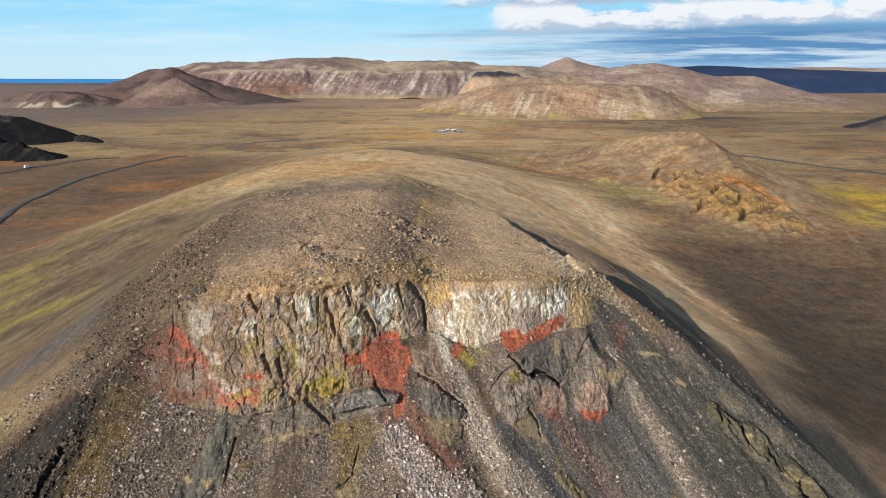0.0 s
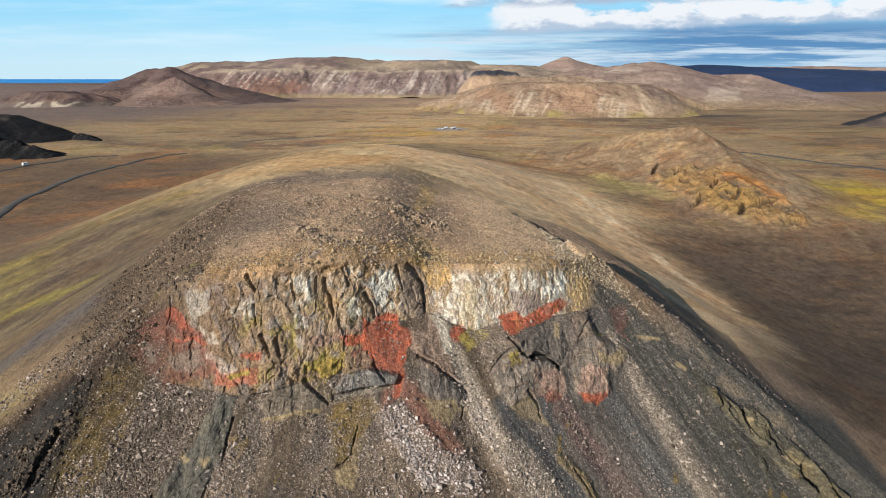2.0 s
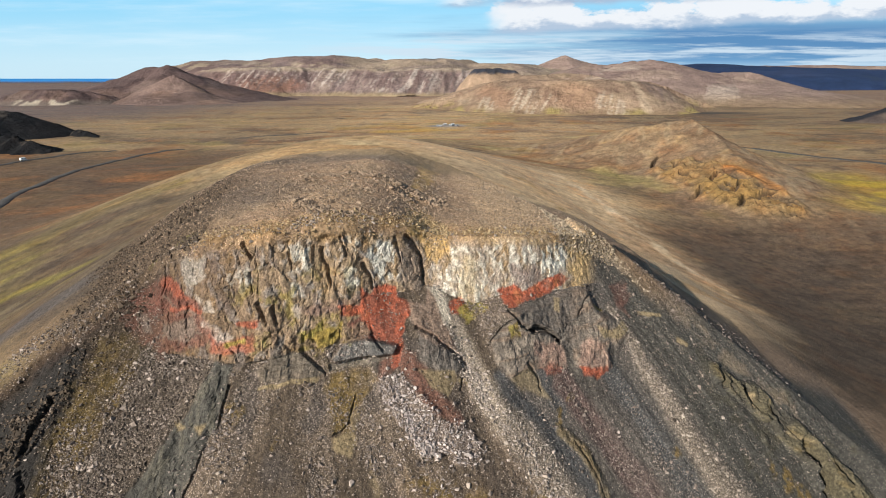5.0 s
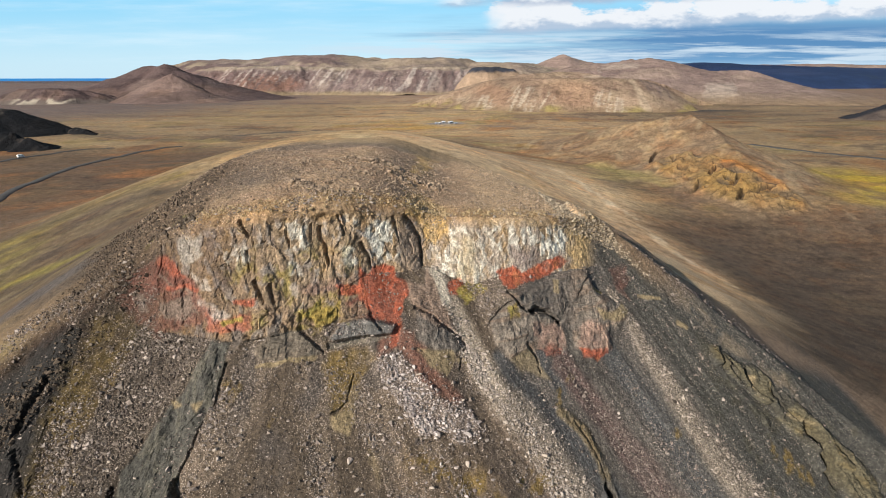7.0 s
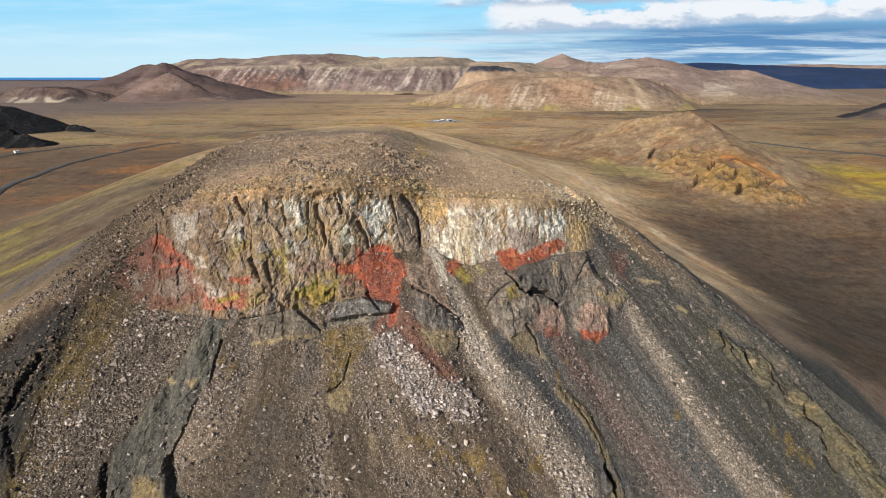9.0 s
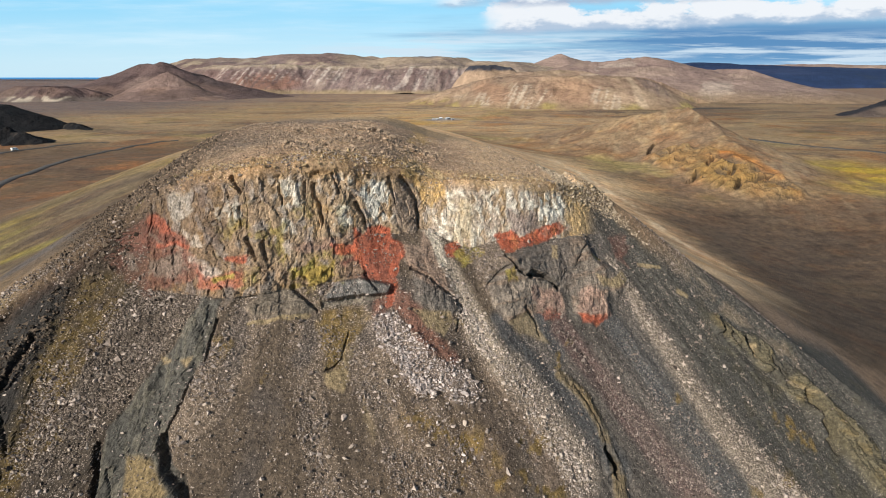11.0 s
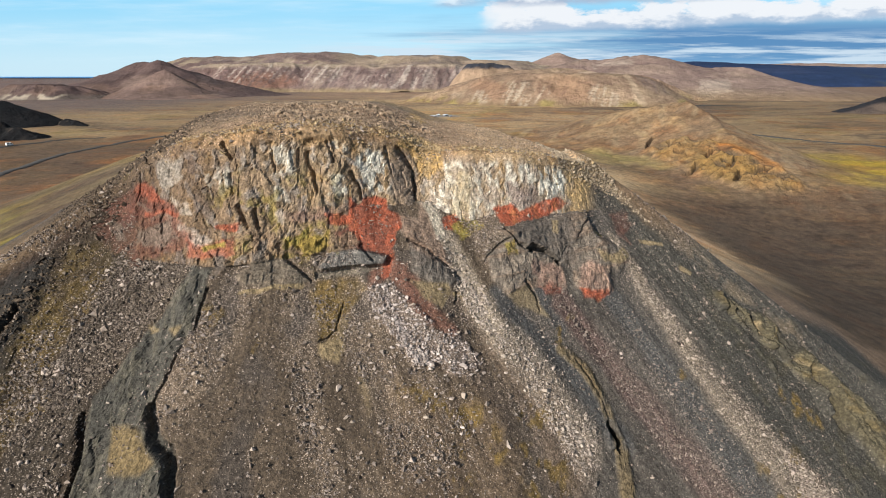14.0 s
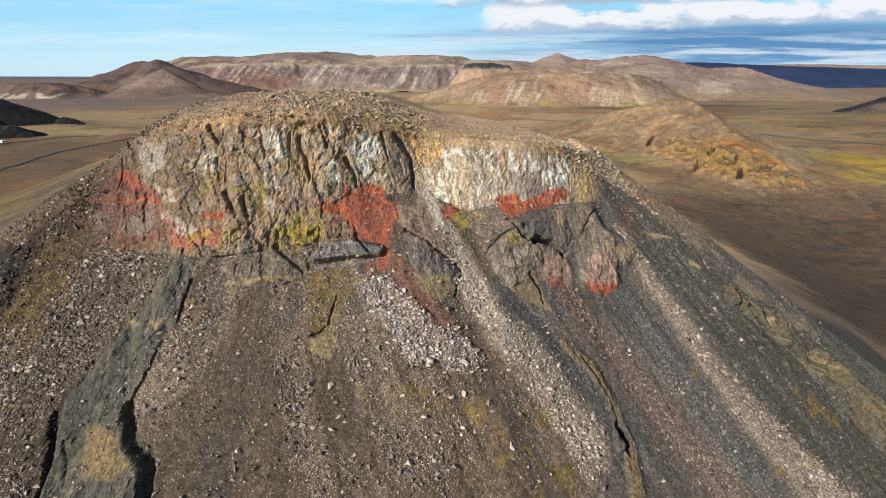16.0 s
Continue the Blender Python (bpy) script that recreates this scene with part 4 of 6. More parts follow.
# rock of the face: brown-grey with ochre seams, white sinter in patches
K = np.empty_like(C)
K[:] = (0.225, 0.165, 0.118)
K = mixed(K, (0.145, 0.112, 0.098), step(n3 + 0.5 * mid_h, 0.0, 0.35) * 0.85)
K = mixed(K, (0.25, 0.165, 0.085), step(-n3, 0.05, 0.35) * step(FRAY, -0.2, 0.3) * 0.75)
K = mixed(K, (0.275, 0.245, 0.235), step(mid_h + 0.5 * n2, 0.15, 0.45) * 0.6)
K = mixed(K, (0.25, 0.22, 0.225), patch([(-32.0, 49.4), (-27.7, 50.9), (-26.7, 49.3), (-29.6, 48.4), (-31.7, 47.6)], 0.5, fray=0.8) * 0.8)
white = most(patch([(-29.9, 48.5), (-27.4, 48.9), (-27.0, 46.9), (-28.2, 44.6), (-29.8, 45.6), (-30.6, 46.9)], fray=0.9) * 0.75, patch([(-24.2, 48.2), (-22.1, 47.3), (-21.4, 45.0), (-23.0, 44.8), (-24.2, 46.2)], fray=0.9), patch([(-18.0, 49.8), (-15.6, 49.1), (-15.3, 46.4), (-17.6, 46.8)], fray=0.9) * 0.8,
             patch([(-9.0, 49.0), (-6.4, 48.2), (-5.5, 44.2), (-6.9, 43.3), (-8.3, 44.5), (-9.3, 47.2)], fray=0.6), patch([(-11.9, 46.3), (-10.6, 46.0), (-10.0, 43.8), (-11.8, 44.1)], fray=0.7), patch([(-11.4, 50.0), (-10.1, 49.4), (-10.3, 48.1), (-11.3, 48.4)], fray=0.5), patch([(-17.7, 45.7), (-16.4, 45.1), (-16.1, 43.7), (-17.5, 43.8)], fray=0.5) * 0.8)
K = mixed(K, (0.47, 0.45, 0.425), white * step(n3 + 0.6 * mid_h + 0.4 * FRAY, -0.3, 0.15) * 0.9)
east = step(GX, -1.6, 0.2) * step(-GX, -21.0, -18.0)
K = mixed(K, (0.36, 0.32, 0.285), east * step(n3 + 0.5 * mid_h, -0.4, 0.2) * 0.9)
K = mixed(K, (0.47, 0.44, 0.41), east * step(n3 + 0.8 * mid_h + 0.4 * FRAY, 0.05, 0.45) * 0.85)
K = mixed(K, (0.24, 0.19, 0.165), east * step(fbm(GX / 1.0 + 0.8 * warp_a, GZ / 1.5, octaves=4, gain=0.65, seed=137), 0.08, 0.3) * 0.7)
K = mixed(K, (0.20, 0.155, 0.15), patch([(9.8, 43.5), (13.8, 42.7), (14.5, 40.4), (11.7, 39.8), (10.0, 40.6)], 0.5, fray=1.2) * 0.75)
K = mixed(K, (0.53, 0.505, 0.475), patch([(13.9, 45.5), (18.8, 44.1), (19.2, 41.4), (15.1, 41.0), (13.7, 42.9)], 0.5, fray=1.2) * step(n3 + mid_h, -0.2, 0.3) * 0.8)
K = mixed(K, (0.27, 0.215, 0.14), patch([(2.1, 45.5), (4.8, 45.4), (5.1, 40.4), (2.5, 39.9)], 0.5, fray=1.2) * 0.6)
K = mixed(K, (0.36, 0.25, 0.13), most(step(GX, 19.0, 21.5), patch([(19.3, 46), (25.7, 43.0), (28.5, 38.5), (26.1, 36.8), (21.5, 38.4), (19.0, 40.3)], 0.5, fray=1.0)) * (0.55 + 0.45 * step(n2, -0.3, 0.2)) * 0.85)
K = mixed(K, (0.205, 0.16, 0.05), step(n2 + 0.5 * n3 + 0.4 * FRAY, 0.08, 0.36) * step(GX, -26, -22) * step(-GX, 9, 13) * step(-wz, -48.5, -45.0) * 0.75)
K = mixed(K, (0.24, 0.15, 0.075), step(wz - 48.6 - 3.2 * n2, 0.4, 2.2) * step(-GX, 5, 8) * 0.75)
K = mixed(K, (0.40, 0.28, 0.14), step(wz - summit_height(GX, GY) + 0.9 + 1.2 * n2, -0.3, 0.5) * step(GX, 0, 3) * 0.7)
K = mixed(K, (0.165, 0.128, 0.11), patch([(-5.0, 48.8), (-3.0, 46.6), (-1.9, 42.6), (-2.2, 41.0), (-4.6, 41.6), (-5.4, 44.6)], 0.4, fray=0.7) * 0.75)
K = mixed(K, (0.17, 0.10, 0.088), patch([(-16.5, 42.6), (-10, 43.0), (-9.6, 41.4), (-15.5, 41.2)], 0.4, fray=0.8) * 0.55)
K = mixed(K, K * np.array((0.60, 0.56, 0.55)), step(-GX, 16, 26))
soil_front = in_front * (1 - step(GZ - summit_height(GX, GY), -2.4, -1.0) * (1 - step(GX, 18, 26)))
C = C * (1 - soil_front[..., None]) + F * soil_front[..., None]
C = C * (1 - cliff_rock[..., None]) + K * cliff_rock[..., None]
C = mixed(C, (0.36, 0.235, 0.105), patch([(-5.3, 49.9), (-2.6, 48.9), (0.6, 47.2), (1.4, 46.0), (-0.6, 44.0), (-1.9, 45.5), (-3.1, 47.4)], 0.3, fray=0.5) * (0.6 + 0.4 * step(FRAY, -0.2, 0.2)) * 0.95)
# dark lava rock under the cliffs
bare = dark_rock
C = C * (1 - bare[..., None]) + np.array((0.145, 0.122, 0.110)) * bare[..., None]
C = mixed(C, (0.215, 0.178, 0.155), bare * step(mid_h + 0.6 * n3, 0.1, 0.45) * 0.7)
C = mixed(C, (0.16, 0.112, 0.088), bare * step(strata, 0.25, 0.5) * 0.6)
C = mixed(C, (0.092, 0.082, 0.080), most(dome * step(GX, 9.5, 11) * step(-GX, -20, -18) * 0.75, black_rock * 0.8, pillars * 0.6) * in_front)
C = mixed(C, (0.135, 0.112, 0.092), mound * in_front * 0.7)
C = mixed(C, (0.20, 0.14, 0.115), shoulder * in_front * 0.8)
C = mixed(C, (0.26, 0.17, 0.145), most(patch([(12.3, 34.5), (16.6, 33.2), (16.8, 30.8), (12.6, 31.8)], 0.4, fray=0.8), patch([(19.1, 32.0), (20.8, 32.7), (23.5, 31.5), (23.9, 29.3), (20.6, 29.6), (18.6, 30.8)], 0.3, fray=0.6)) * (0.5 + 0.5 * step(mid_h + n2, -0.2, 0.2)) * in_front * 0.85)
# red baked layers
under = in_front * step(GZ, 24, 26)
dull = most(patch([(-33.8, 45.2), (-32.7, 45.6), (-29.8, 44.6), (-27.0, 43.1), (-27.2, 42.5), (-30.9, 42.3), (-33.8, 41.4), (-38.4, 41.8), (-38.0, 42.9), (-36.3, 43.7)], 0.25, fray=0.5),
            patch([(-38.6, 42.2), (-27.4, 42.6), (-23.9, 40.4), (-26.3, 39.8), (-30.7, 38.4), (-31.8, 37.5), (-35.5, 38.8), (-38.7, 40.7)], 0.4, fray=0.8) * 0.75, patch([(-11.6, 40.1), (-9.4, 40.3), (-5.9, 37.7), (-7.8, 37.9), (-10.5, 38.4)], 0.3, fray=0.5), patch([(26.4, 37.2), (29.3, 37.0), (29.9, 35.5), (27.4, 34.4), (26.6, 35.8)], 0.3, fray=0.5) * 0.7, line([(27.2, 35.0), (28.6, 33.4)], 0.3, 0.2) * 0.5)
C = mixed(C, (0.13, 0.056, 0.044), dull * (0.65 + 0.35 * step(n2 + 0.5 * FRAY, -0.3, 0.15)) * under)
C = mixed(C, (0.15, 0.12, 0.105), most(patch([(-37.2, 41.5), (-35.5, 41.3), (-34.2, 39.6), (-35.3, 39.5)], 0.2, fray=0.5), patch([(-33.0, 40.9), (-28.1, 42.0), (-27.2, 40.5), (-29.2, 39.6), (-32.4, 39.8)], 0.25, fray=0.8), line([(-33.4, 43.4), (-31.4, 43.0), (-28.0, 42.4)], 0.14, 0.16)) * under * 0.75)
C = mixed(C, (0.32, 0.28, 0.26), most(patch([(-28.6, 44.5), (-27.2, 44.1), (-25.5, 42.9), (-26.9, 43.1)], 0.3, fray=1.2), patch([(-27.2, 41.6), (-26.2, 42.0), (-23.5, 40.3), (-24.8, 39.9)], 0.3, fray=1.0)) * under * (0.3 + 0.4 * step(FRAY, -0.2, 0.2)))
red = most(patch([(-34.1, 44.6), (-32.7, 45.5), (-30.0, 44.7), (-29.2, 43.9), (-31.2, 43.8), (-32.6, 44.1)], 0.2, fray=0.4), line([(-31.6, 42.6), (-29.0, 42.9), (-27.4, 42.7)], 0.25, 0.2), patch([(-26.2, 41.0), (-25.4, 39.7), (-23.5, 40.0), (-21.2, 40.9), (-21.1, 39.2), (-23.8, 38.8), (-26.2, 38.7)], 0.2, fray=0.5) * 0.75, patch([(-23.4, 41.8), (-20.9, 42.1), (-21.0, 41.4), (-23.1, 41.3)], 0.15, fray=0.3),
           patch([(-10.2, 43.6), (-9.0, 42.4), (-8.3, 43.1), (-6.9, 43.3), (-5.7, 42.6), (-5.4, 41.5), (-4.4, 41.1), (-3.8, 39.9), (-4.5, 39.2), (-5.0, 37.8), (-4.7, 37.1), (-5.0, 35.5), (-5.7, 35.0), (-6.0, 36.5), (-6.7, 37.7), (-8.2, 38.3), (-9.5, 40.0), (-10.0, 41.4)], 0.15, fray=0.35),
           patch([(-12.2, 42.0), (-10.1, 41.8), (-9.2, 40.7), (-11.9, 40.8)], 0.15, fray=0.35), patch([(8.0, 40.4), (10.0, 40.8), (11.4, 39.7), (13.3, 40.1), (15.2, 40.6), (17.6, 40.6), (19.5, 39.6), (17.1, 38.9), (13.9, 38.5), (11.2, 38.4), (9.1, 38.4), (8.3, 39.3)], 0.12, fray=0.3),
           patch([(1.0, 39.8), (2.9, 39.9), (3.5, 39.0), (2.1, 38.7), (1.2, 39.0)], 0.15, fray=0.4), patch([(12.9, 31.7), (16.2, 31.1), (16.5, 30.3), (13.9, 30.9)], 0.2, fray=0.4) * 0.55, patch([(18.8, 30.6), (20.6, 29.7), (23.0, 29.6), (23.6, 28.9), (21.4, 28.7), (19.5, 29.5)], 0.12, fray=0.25))
C = mixed(C, (0.305, 0.080, 0.046), red * under * (0.62 + 0.36 * step(n2 + 0.5 * FRAY, -0.35, 0.1)) * (1 - 0.4 * step(-GX, 20, 27)))
C = mixed(C, (0.30, 0.13, 0.06), red * under * step(n2, 0.12, 0.45) * step(GX, -21, -17) * 0.6)
C = mixed(C, (0.17, 0.062, 0.046), red * under * (0.7 * step(fbm(GX / 0.7, GZ / 1.6, GY, octaves=4, gain=0.65, seed=143), 0.05, 0.3) + 0.3 * step(-mid_j, -0.12, 0.0)))
# grey ledge, ribs and the outcrop of the east slope
C = mixed(C, (0.115, 0.110, 0.112), ledge * 0.95)
C = mixed(C, (0.17, 0.152, 0.135), under_ledge * 0.7)
for m, t in ((rib, (0.062, 0.060, 0.057)), (outcrop, (0.060, 0.055, 0.047))):
    C = mixed(C, t, m * 0.9)
C = mixed(C, (0.112, 0.102, 0.085), rib * step(mid_h + n3, 0.05, 0.4) * 0.6)
# tan on the bulges, and crevice shade painted dark between them
C = mixed(C, (0.092, 0.079, 0.054), outcrop * step(bulges + 0.3 * n2, 0.0, 0.4) * 0.85)
C = mixed(C, (0.05, 0.045, 0.04), outcrop * step(-bulges, -0.05, 0.2) * 0.6)
C = mixed(C, (0.11, 0.084, 0.044), outcrop * step(n2 - 0.3 * n3, 0.2, 0.45) * 0.7)
C = mixed(C, (0.115, 0.088, 0.055), small_rib * (0.25 + 0.55 * step(n2 + n3, -0.2, 0.3)))
C = mixed(C, (0.17, 0.12, 0.09), brown_rock * (1 - red) * 0.75)
# yellow moss and tan ash patches
yellow = most(patch([(-15.5, 40.5), (-11.8, 40.3), (-11.0, 38.5), (-14.2, 37.9), (-15.9, 39.5)], 0.45, fray=1.6), patch([(-15.5, 41.5), (-12.1, 41.5), (-11.8, 40.6), (-15.2, 40.8)], 0.2, fray=0.5), patch([(2.2, 39.0), (4.4, 39.5), (6.5, 38.9), (6.0, 38.2), (3.3, 37.7)], 0.2, fray=0.5), patch([(8.9, 36.7), (10.1, 36.9), (10.6, 35.5), (9.1, 35.8)], 0.15, fray=0.3),
              patch([(-24.6, 39.7), (-22.0, 40.4), (-21.9, 40.0), (-24.2, 39.5)], 0.12, fray=0.2), patch([(-21.2, 40.8), (-19.6, 40.6), (-19.4, 39.0), (-21.0, 38.8)], 0.3, fray=0.7) * 0.7, line([(22.4, 36.0), (23.8, 35.0)], 0.2, 0.2))
C = mixed(C, (0.20, 0.145, 0.038), yellow * in_front * (0.35 + 0.65 * step(n2 + 0.6 * FRAY, -0.3, 0.05)) * 0.92)
C = mixed(C, (0.24, 0.215, 0.07), yellow * in_front * step(FRAY, 0.15, 0.35) * 0.5)
hx2, hz2 = GX + 0.3 * (wx - GX), GZ + 0.3 * (wz - GZ)
ash = most(line([(-20.0, 35.8), (-18.4, 35.7), (-17.1, 35.95), (-14.2, 35.5)], 0.16, 0.2, 0.25, hx2, hz2), patch([(-11.8, 31.2), (-9.6, 31.3), (-9.1, 30.6), (-9.6, 29.5), (-11.3, 30.2)], 0.14, hx2, hz2), patch([(-9.9, 33.0), (-8.8, 32.7), (-9.2, 31.2), (-9.8, 31.1)], 0.2, hx2, hz2) * 0.6,
           patch([(-7.6, 29.3), (-6.3, 27.0), (-6.4, 25.8), (-7.4, 27.5)], 0.3) * 0.5, patch([(-28.7, 27.2), (-26.2, 27.4), (-23.5, 25.9), (-24.5, 25.2), (-27.9, 25.0)], 0.25, hx2, hz2) * 0.75, patch([(-28.3, 33.6), (-26.8, 33.3), (-27.6, 32.9)], 0.12, hx2, hz2), patch([(-25.9, 33.6), (-24.7, 33.9), (-24.9, 32.9)], 0.12, hx2, hz2),
           patch([(-2.9, 35.0), (1.6, 33.9), (1.8, 33.1), (0.9, 31.9), (-1.1, 33.2)], 0.14, hx2, hz2) * 0.85, patch([(8.8, 31.8), (11.5, 32.4), (13.6, 29.7), (14.4, 28.6), (10.4, 30.4)], 0.16, hx2, hz2) * 0.7, line([(2.2, 33.0), (3.2, 32.6)], 0.2, 0.15, 0.3, hx2, hz2),
           patch([(22.0, 33.8), (24.4, 32.7), (27.0, 33.4), (27.9, 32.3), (25.7, 31.8), (23.1, 32.2)], 0.14, hx2, hz2), patch([(16.0, 38.2), (17.0, 37.8), (16.6, 36.5), (15.9, 36.9)], 0.12, hx2, hz2) * 0.8, line([(30.4, 33.6), (32.0, 33.2), (34.2, 32.8)], 0.25, 0.2), line([(36.2, 30.0), (37.4, 29.6)], 0.25, 0.2), line([(49.6, 19.4), (52.0, 18.6), (54.0, 17.8)], 0.2, 0.12) * 0.5, blob(wx, wz, 45.6, 23.0, 0.6, 0.6) * 0.8)
C = mixed(C, (0.235, 0.18, 0.112), ash * in_front * 0.85)
C = mixed(C, (0.135, 0.095, 0.045), ash * rib_low * in_front * 0.85)
edges = np.maximum(line(LEFT_RIDGE, 0.9, 1.4, 0.4, wx, wz) * 0.2, line(RIGHT_EDGE, 1.0, 0.7, 0.4, wx, wz))
C = mixed(C, (0.20, 0.155, 0.115), edges * 0.5 * step(n2, -0.3, 0.2))
# shading put into the colour: darker left end, slightly darker loose slope
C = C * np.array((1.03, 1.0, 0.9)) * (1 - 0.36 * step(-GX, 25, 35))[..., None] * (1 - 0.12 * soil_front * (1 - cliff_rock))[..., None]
# moss and heath of the moor on the outer flanks
rim_x = np.interp(GY, [60, 66, 72, 79, 84, 88, 93, 100, 108, 121, 135, 150], [56, 45, 37, 31, 26, 21.5, 18, 15.5, 12.5, 8, 2, -6])
outer = np.maximum(step(GX - rim_x + 1.5 * n2, -0.5, 3.5), step(-GX - 0.30 * np.maximum(GY - 58, 0) + 3 * n1, 45, 50))
outer = np.maximum(outer, step(GY + 4 * n2, 112, 126)) * step(GY - foot_line[None, :], -6, 2)
outer = np.maximum(outer, 1 - edge_fade)
MC = moor_colour(GX, GY, GZ)
C = C * (1 - outer[..., None]) + MC * outer[..., None]

stony = np.clip((1 - np.clip(rib + outcrop + left_slab + small_rib + 1.2 * ash * in_front + 0.6 * moss, 0, 1)) * loose * (0.12 + 0.88 * step(-gullies + 0.7 * rows, -0.25, 0.35)) * (1 - 0.35 * step(GX, 6, 14)) * (1 - 0.6 * step(-GX, 24, 32)) + 0.9 * any_stream * (1 - 0.5 * step(-GX, 22, 28)) + 0.30 * (1 - in_front) * step(GZ, 38, 42), 0, 1) * (1 - cliff_rock) * (1 - 0.8 * dark_rock) * (1 - outer) * (1 - 0.7 * red * under)
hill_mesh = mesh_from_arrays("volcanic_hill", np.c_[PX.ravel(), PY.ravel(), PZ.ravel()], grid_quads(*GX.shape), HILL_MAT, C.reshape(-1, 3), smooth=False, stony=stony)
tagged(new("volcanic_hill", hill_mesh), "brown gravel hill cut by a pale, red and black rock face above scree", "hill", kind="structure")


# ---- the moor ----
mx = np.r_[-np.geomspace(4900, 400, 60)[:-1], spaced([(-400, -170, 4.0), (-170, HX0, 1.7), (HX0, HX1, 3.4), (HX1, 190, 1.9), (190, 400, 3.6)]), np.geomspace(400, 4900, 60)[1:]]
my = np.r_[spaced([(-1500, -100, 70), (-100, HY0, 8.0), (HY0, HY1, 2.1), (HY1, 260, 2.2), (260, 500, 3.4)]), np.geomspace(500, 4900, 170)[1:]]
QX, QY = np.meshgrid(mx, my)
QZ = hill_height(QX, QY)
inside = (QX > HX0 + 0.1) & (QX < HX1 - 0.1) & (QY > HY0 + 0.1) & (QY < HY1 - 0.1)
QZ = QZ - 0.8 * inside
quads = grid_quads(*QX.shape)
cx, cy = QX.ravel()[quads].mean(1), QY.ravel()[quads].mean(1)
quads = quads[~((cx > HX0 + 4) & (cx < HX1 - 4) & (cy > HY0 + 4) & (cy < HY1 - 4))]
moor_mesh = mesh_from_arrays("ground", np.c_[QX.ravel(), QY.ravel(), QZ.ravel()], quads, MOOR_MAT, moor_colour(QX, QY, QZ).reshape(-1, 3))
tagged(new("ground", moor_mesh), "open moor of olive and rust-brown moss and heath", "moorland", kind="structure")

bm = bmesh.new()
corners = [bm.verts.new(v) for v in ((-4900, 1900, 48), (-850, 1900, 48), (-850, 4900, 48), (-4900, 4900, 48))]
bm.faces.new(corners)
me = bpy.data.meshes.new("sea")
bm.to_mesh(me)
me.materials.append(SEA_MAT)
tagged(new("sea", me), "strip of deep blue sea beyond the low shore", "sea", kind="structure")


# ---- mountains ----
def mountain(name, label, crest, front_w, back_w, base, colour, cell=14.0, power=1.0, gully=0.16, seed=1, flank=None, flat=0.0, pale=(0.33, 0.265, 0.215), paint=None):
    """A ridge along the crest points (x, y, z), falling to its base over the front and back widths."""
    pts = np.array(crest, float)
    reach = max(front_w, back_w)
    xs = np.arange(pts[:, 0].min() - reach, pts[:, 0].max() + reach, cell)
    ys = np.arange(pts[:, 1].min() - front_w, pts[:, 1].max() + back_w, cell)
    X, Y = np.meshgrid(xs, ys)
    wx = X + cell * 2.5 * fbm(X / (cell * 14), Y / (cell * 14), octaves=3, seed=seed + 5)
    wy = Y + cell * 2.5 * fbm(X / (cell * 14), Y / (cell * 14), octaves=3, seed=seed + 6)
    best = np.full(X.shape, -1.0)
    along = np.zeros(X.shape)
    total = 0.0
    for a, b in zip(pts[:-1], pts[1:]):
        d = b[:2] - a[:2]
        L = np.hypot(*d)
        t = np.clip(((wx - a[0]) * d[0] + (wy - a[1]) * d[1]) / (L * L), 0, 1)
        ox, oy = wx - (a[0] + t * d[0]), wy - (a[1] + t * d[1])
        dist = np.hypot(ox, oy)
        width = np.where(oy < 0, front_w, back_w)
        h = (a[2] + t * (b[2] - a[2]) - base) * np.clip((1 - dist / width) / (1 - flat), 0, 1) ** power
        along = np.where(h > best, total + t * L, along)
        best = np.maximum(best, h)
        total += L
    top = pts[:, 2].max() - base
    frac = np.clip(best / top, 0, 1)
    flutes = ridged(along / (cell * 5), best / (top * 1.6), octaves=3, seed=seed)
    flutes = 0.7 * flutes + 0.3 * ridged(along / (cell * 1.9), best / (top * 1.1), octaves=3, seed=seed + 9)
    h = best + gully * top * np.minimum(frac, 1 - frac * 0.75) * (flutes - 0.3) + 0.05 * top * frac * fbm(X / (cell * 5), Y / (cell * 5), octaves=4, seed=seed + 2)
    Z = base - 4 + h * (1 + 4 / max(top, 1))
    quads = grid_quads(*X.shape)
    keep = (best.ravel()[quads] > 0.002).any(1)
    c = np.empty(X.shape + (3,))
    c[:] = colour[0]
    c = mixed(c, colour[1], step(flutes, 0.0, 0.6) * 0.8)
    c = mixed(c, colour[2], step(fbm(X / (cell * 11), Y / (cell * 11), octaves=4, seed=seed + 3), 0.0, 0.4))
    runs = fbm(along / (cell * 1.3), best / (top * 1.1), octaves=4, gain=0.6, seed=seed + 7)
    c = mixed(c, pale, step(runs, 0.12, 0.32) * step(fbm(along / (cell * 9), frac * 2, octaves=2, seed=seed + 8), 0.0, 0.35) * step(-frac, -0.95, -0.75) * 0.75)
    c = mixed(c, np.array(colour[1]) * 0.7, step(-runs, 0.15, 0.5) * 0.55)
    if flank is not None:
        c = mixed(c, flank, step(-frac, -0.35, -0.05))
    if paint is not None:
        c = paint(c, X, Y, Z, along, frac)
    used = np.unique(quads[keep])
    remap = np.zeros(X.size, np.int64)
    remap[used] = np.arange(len(used))
    me = mesh_from_arrays(name, np.c_[X.ravel(), Y.ravel(), Z.ravel()][used], remap[quads[keep]], FAR_MAT, c.reshape(-1, 3)[used])
    return tagged(new(name, me), label, "mountain", kind="structure")


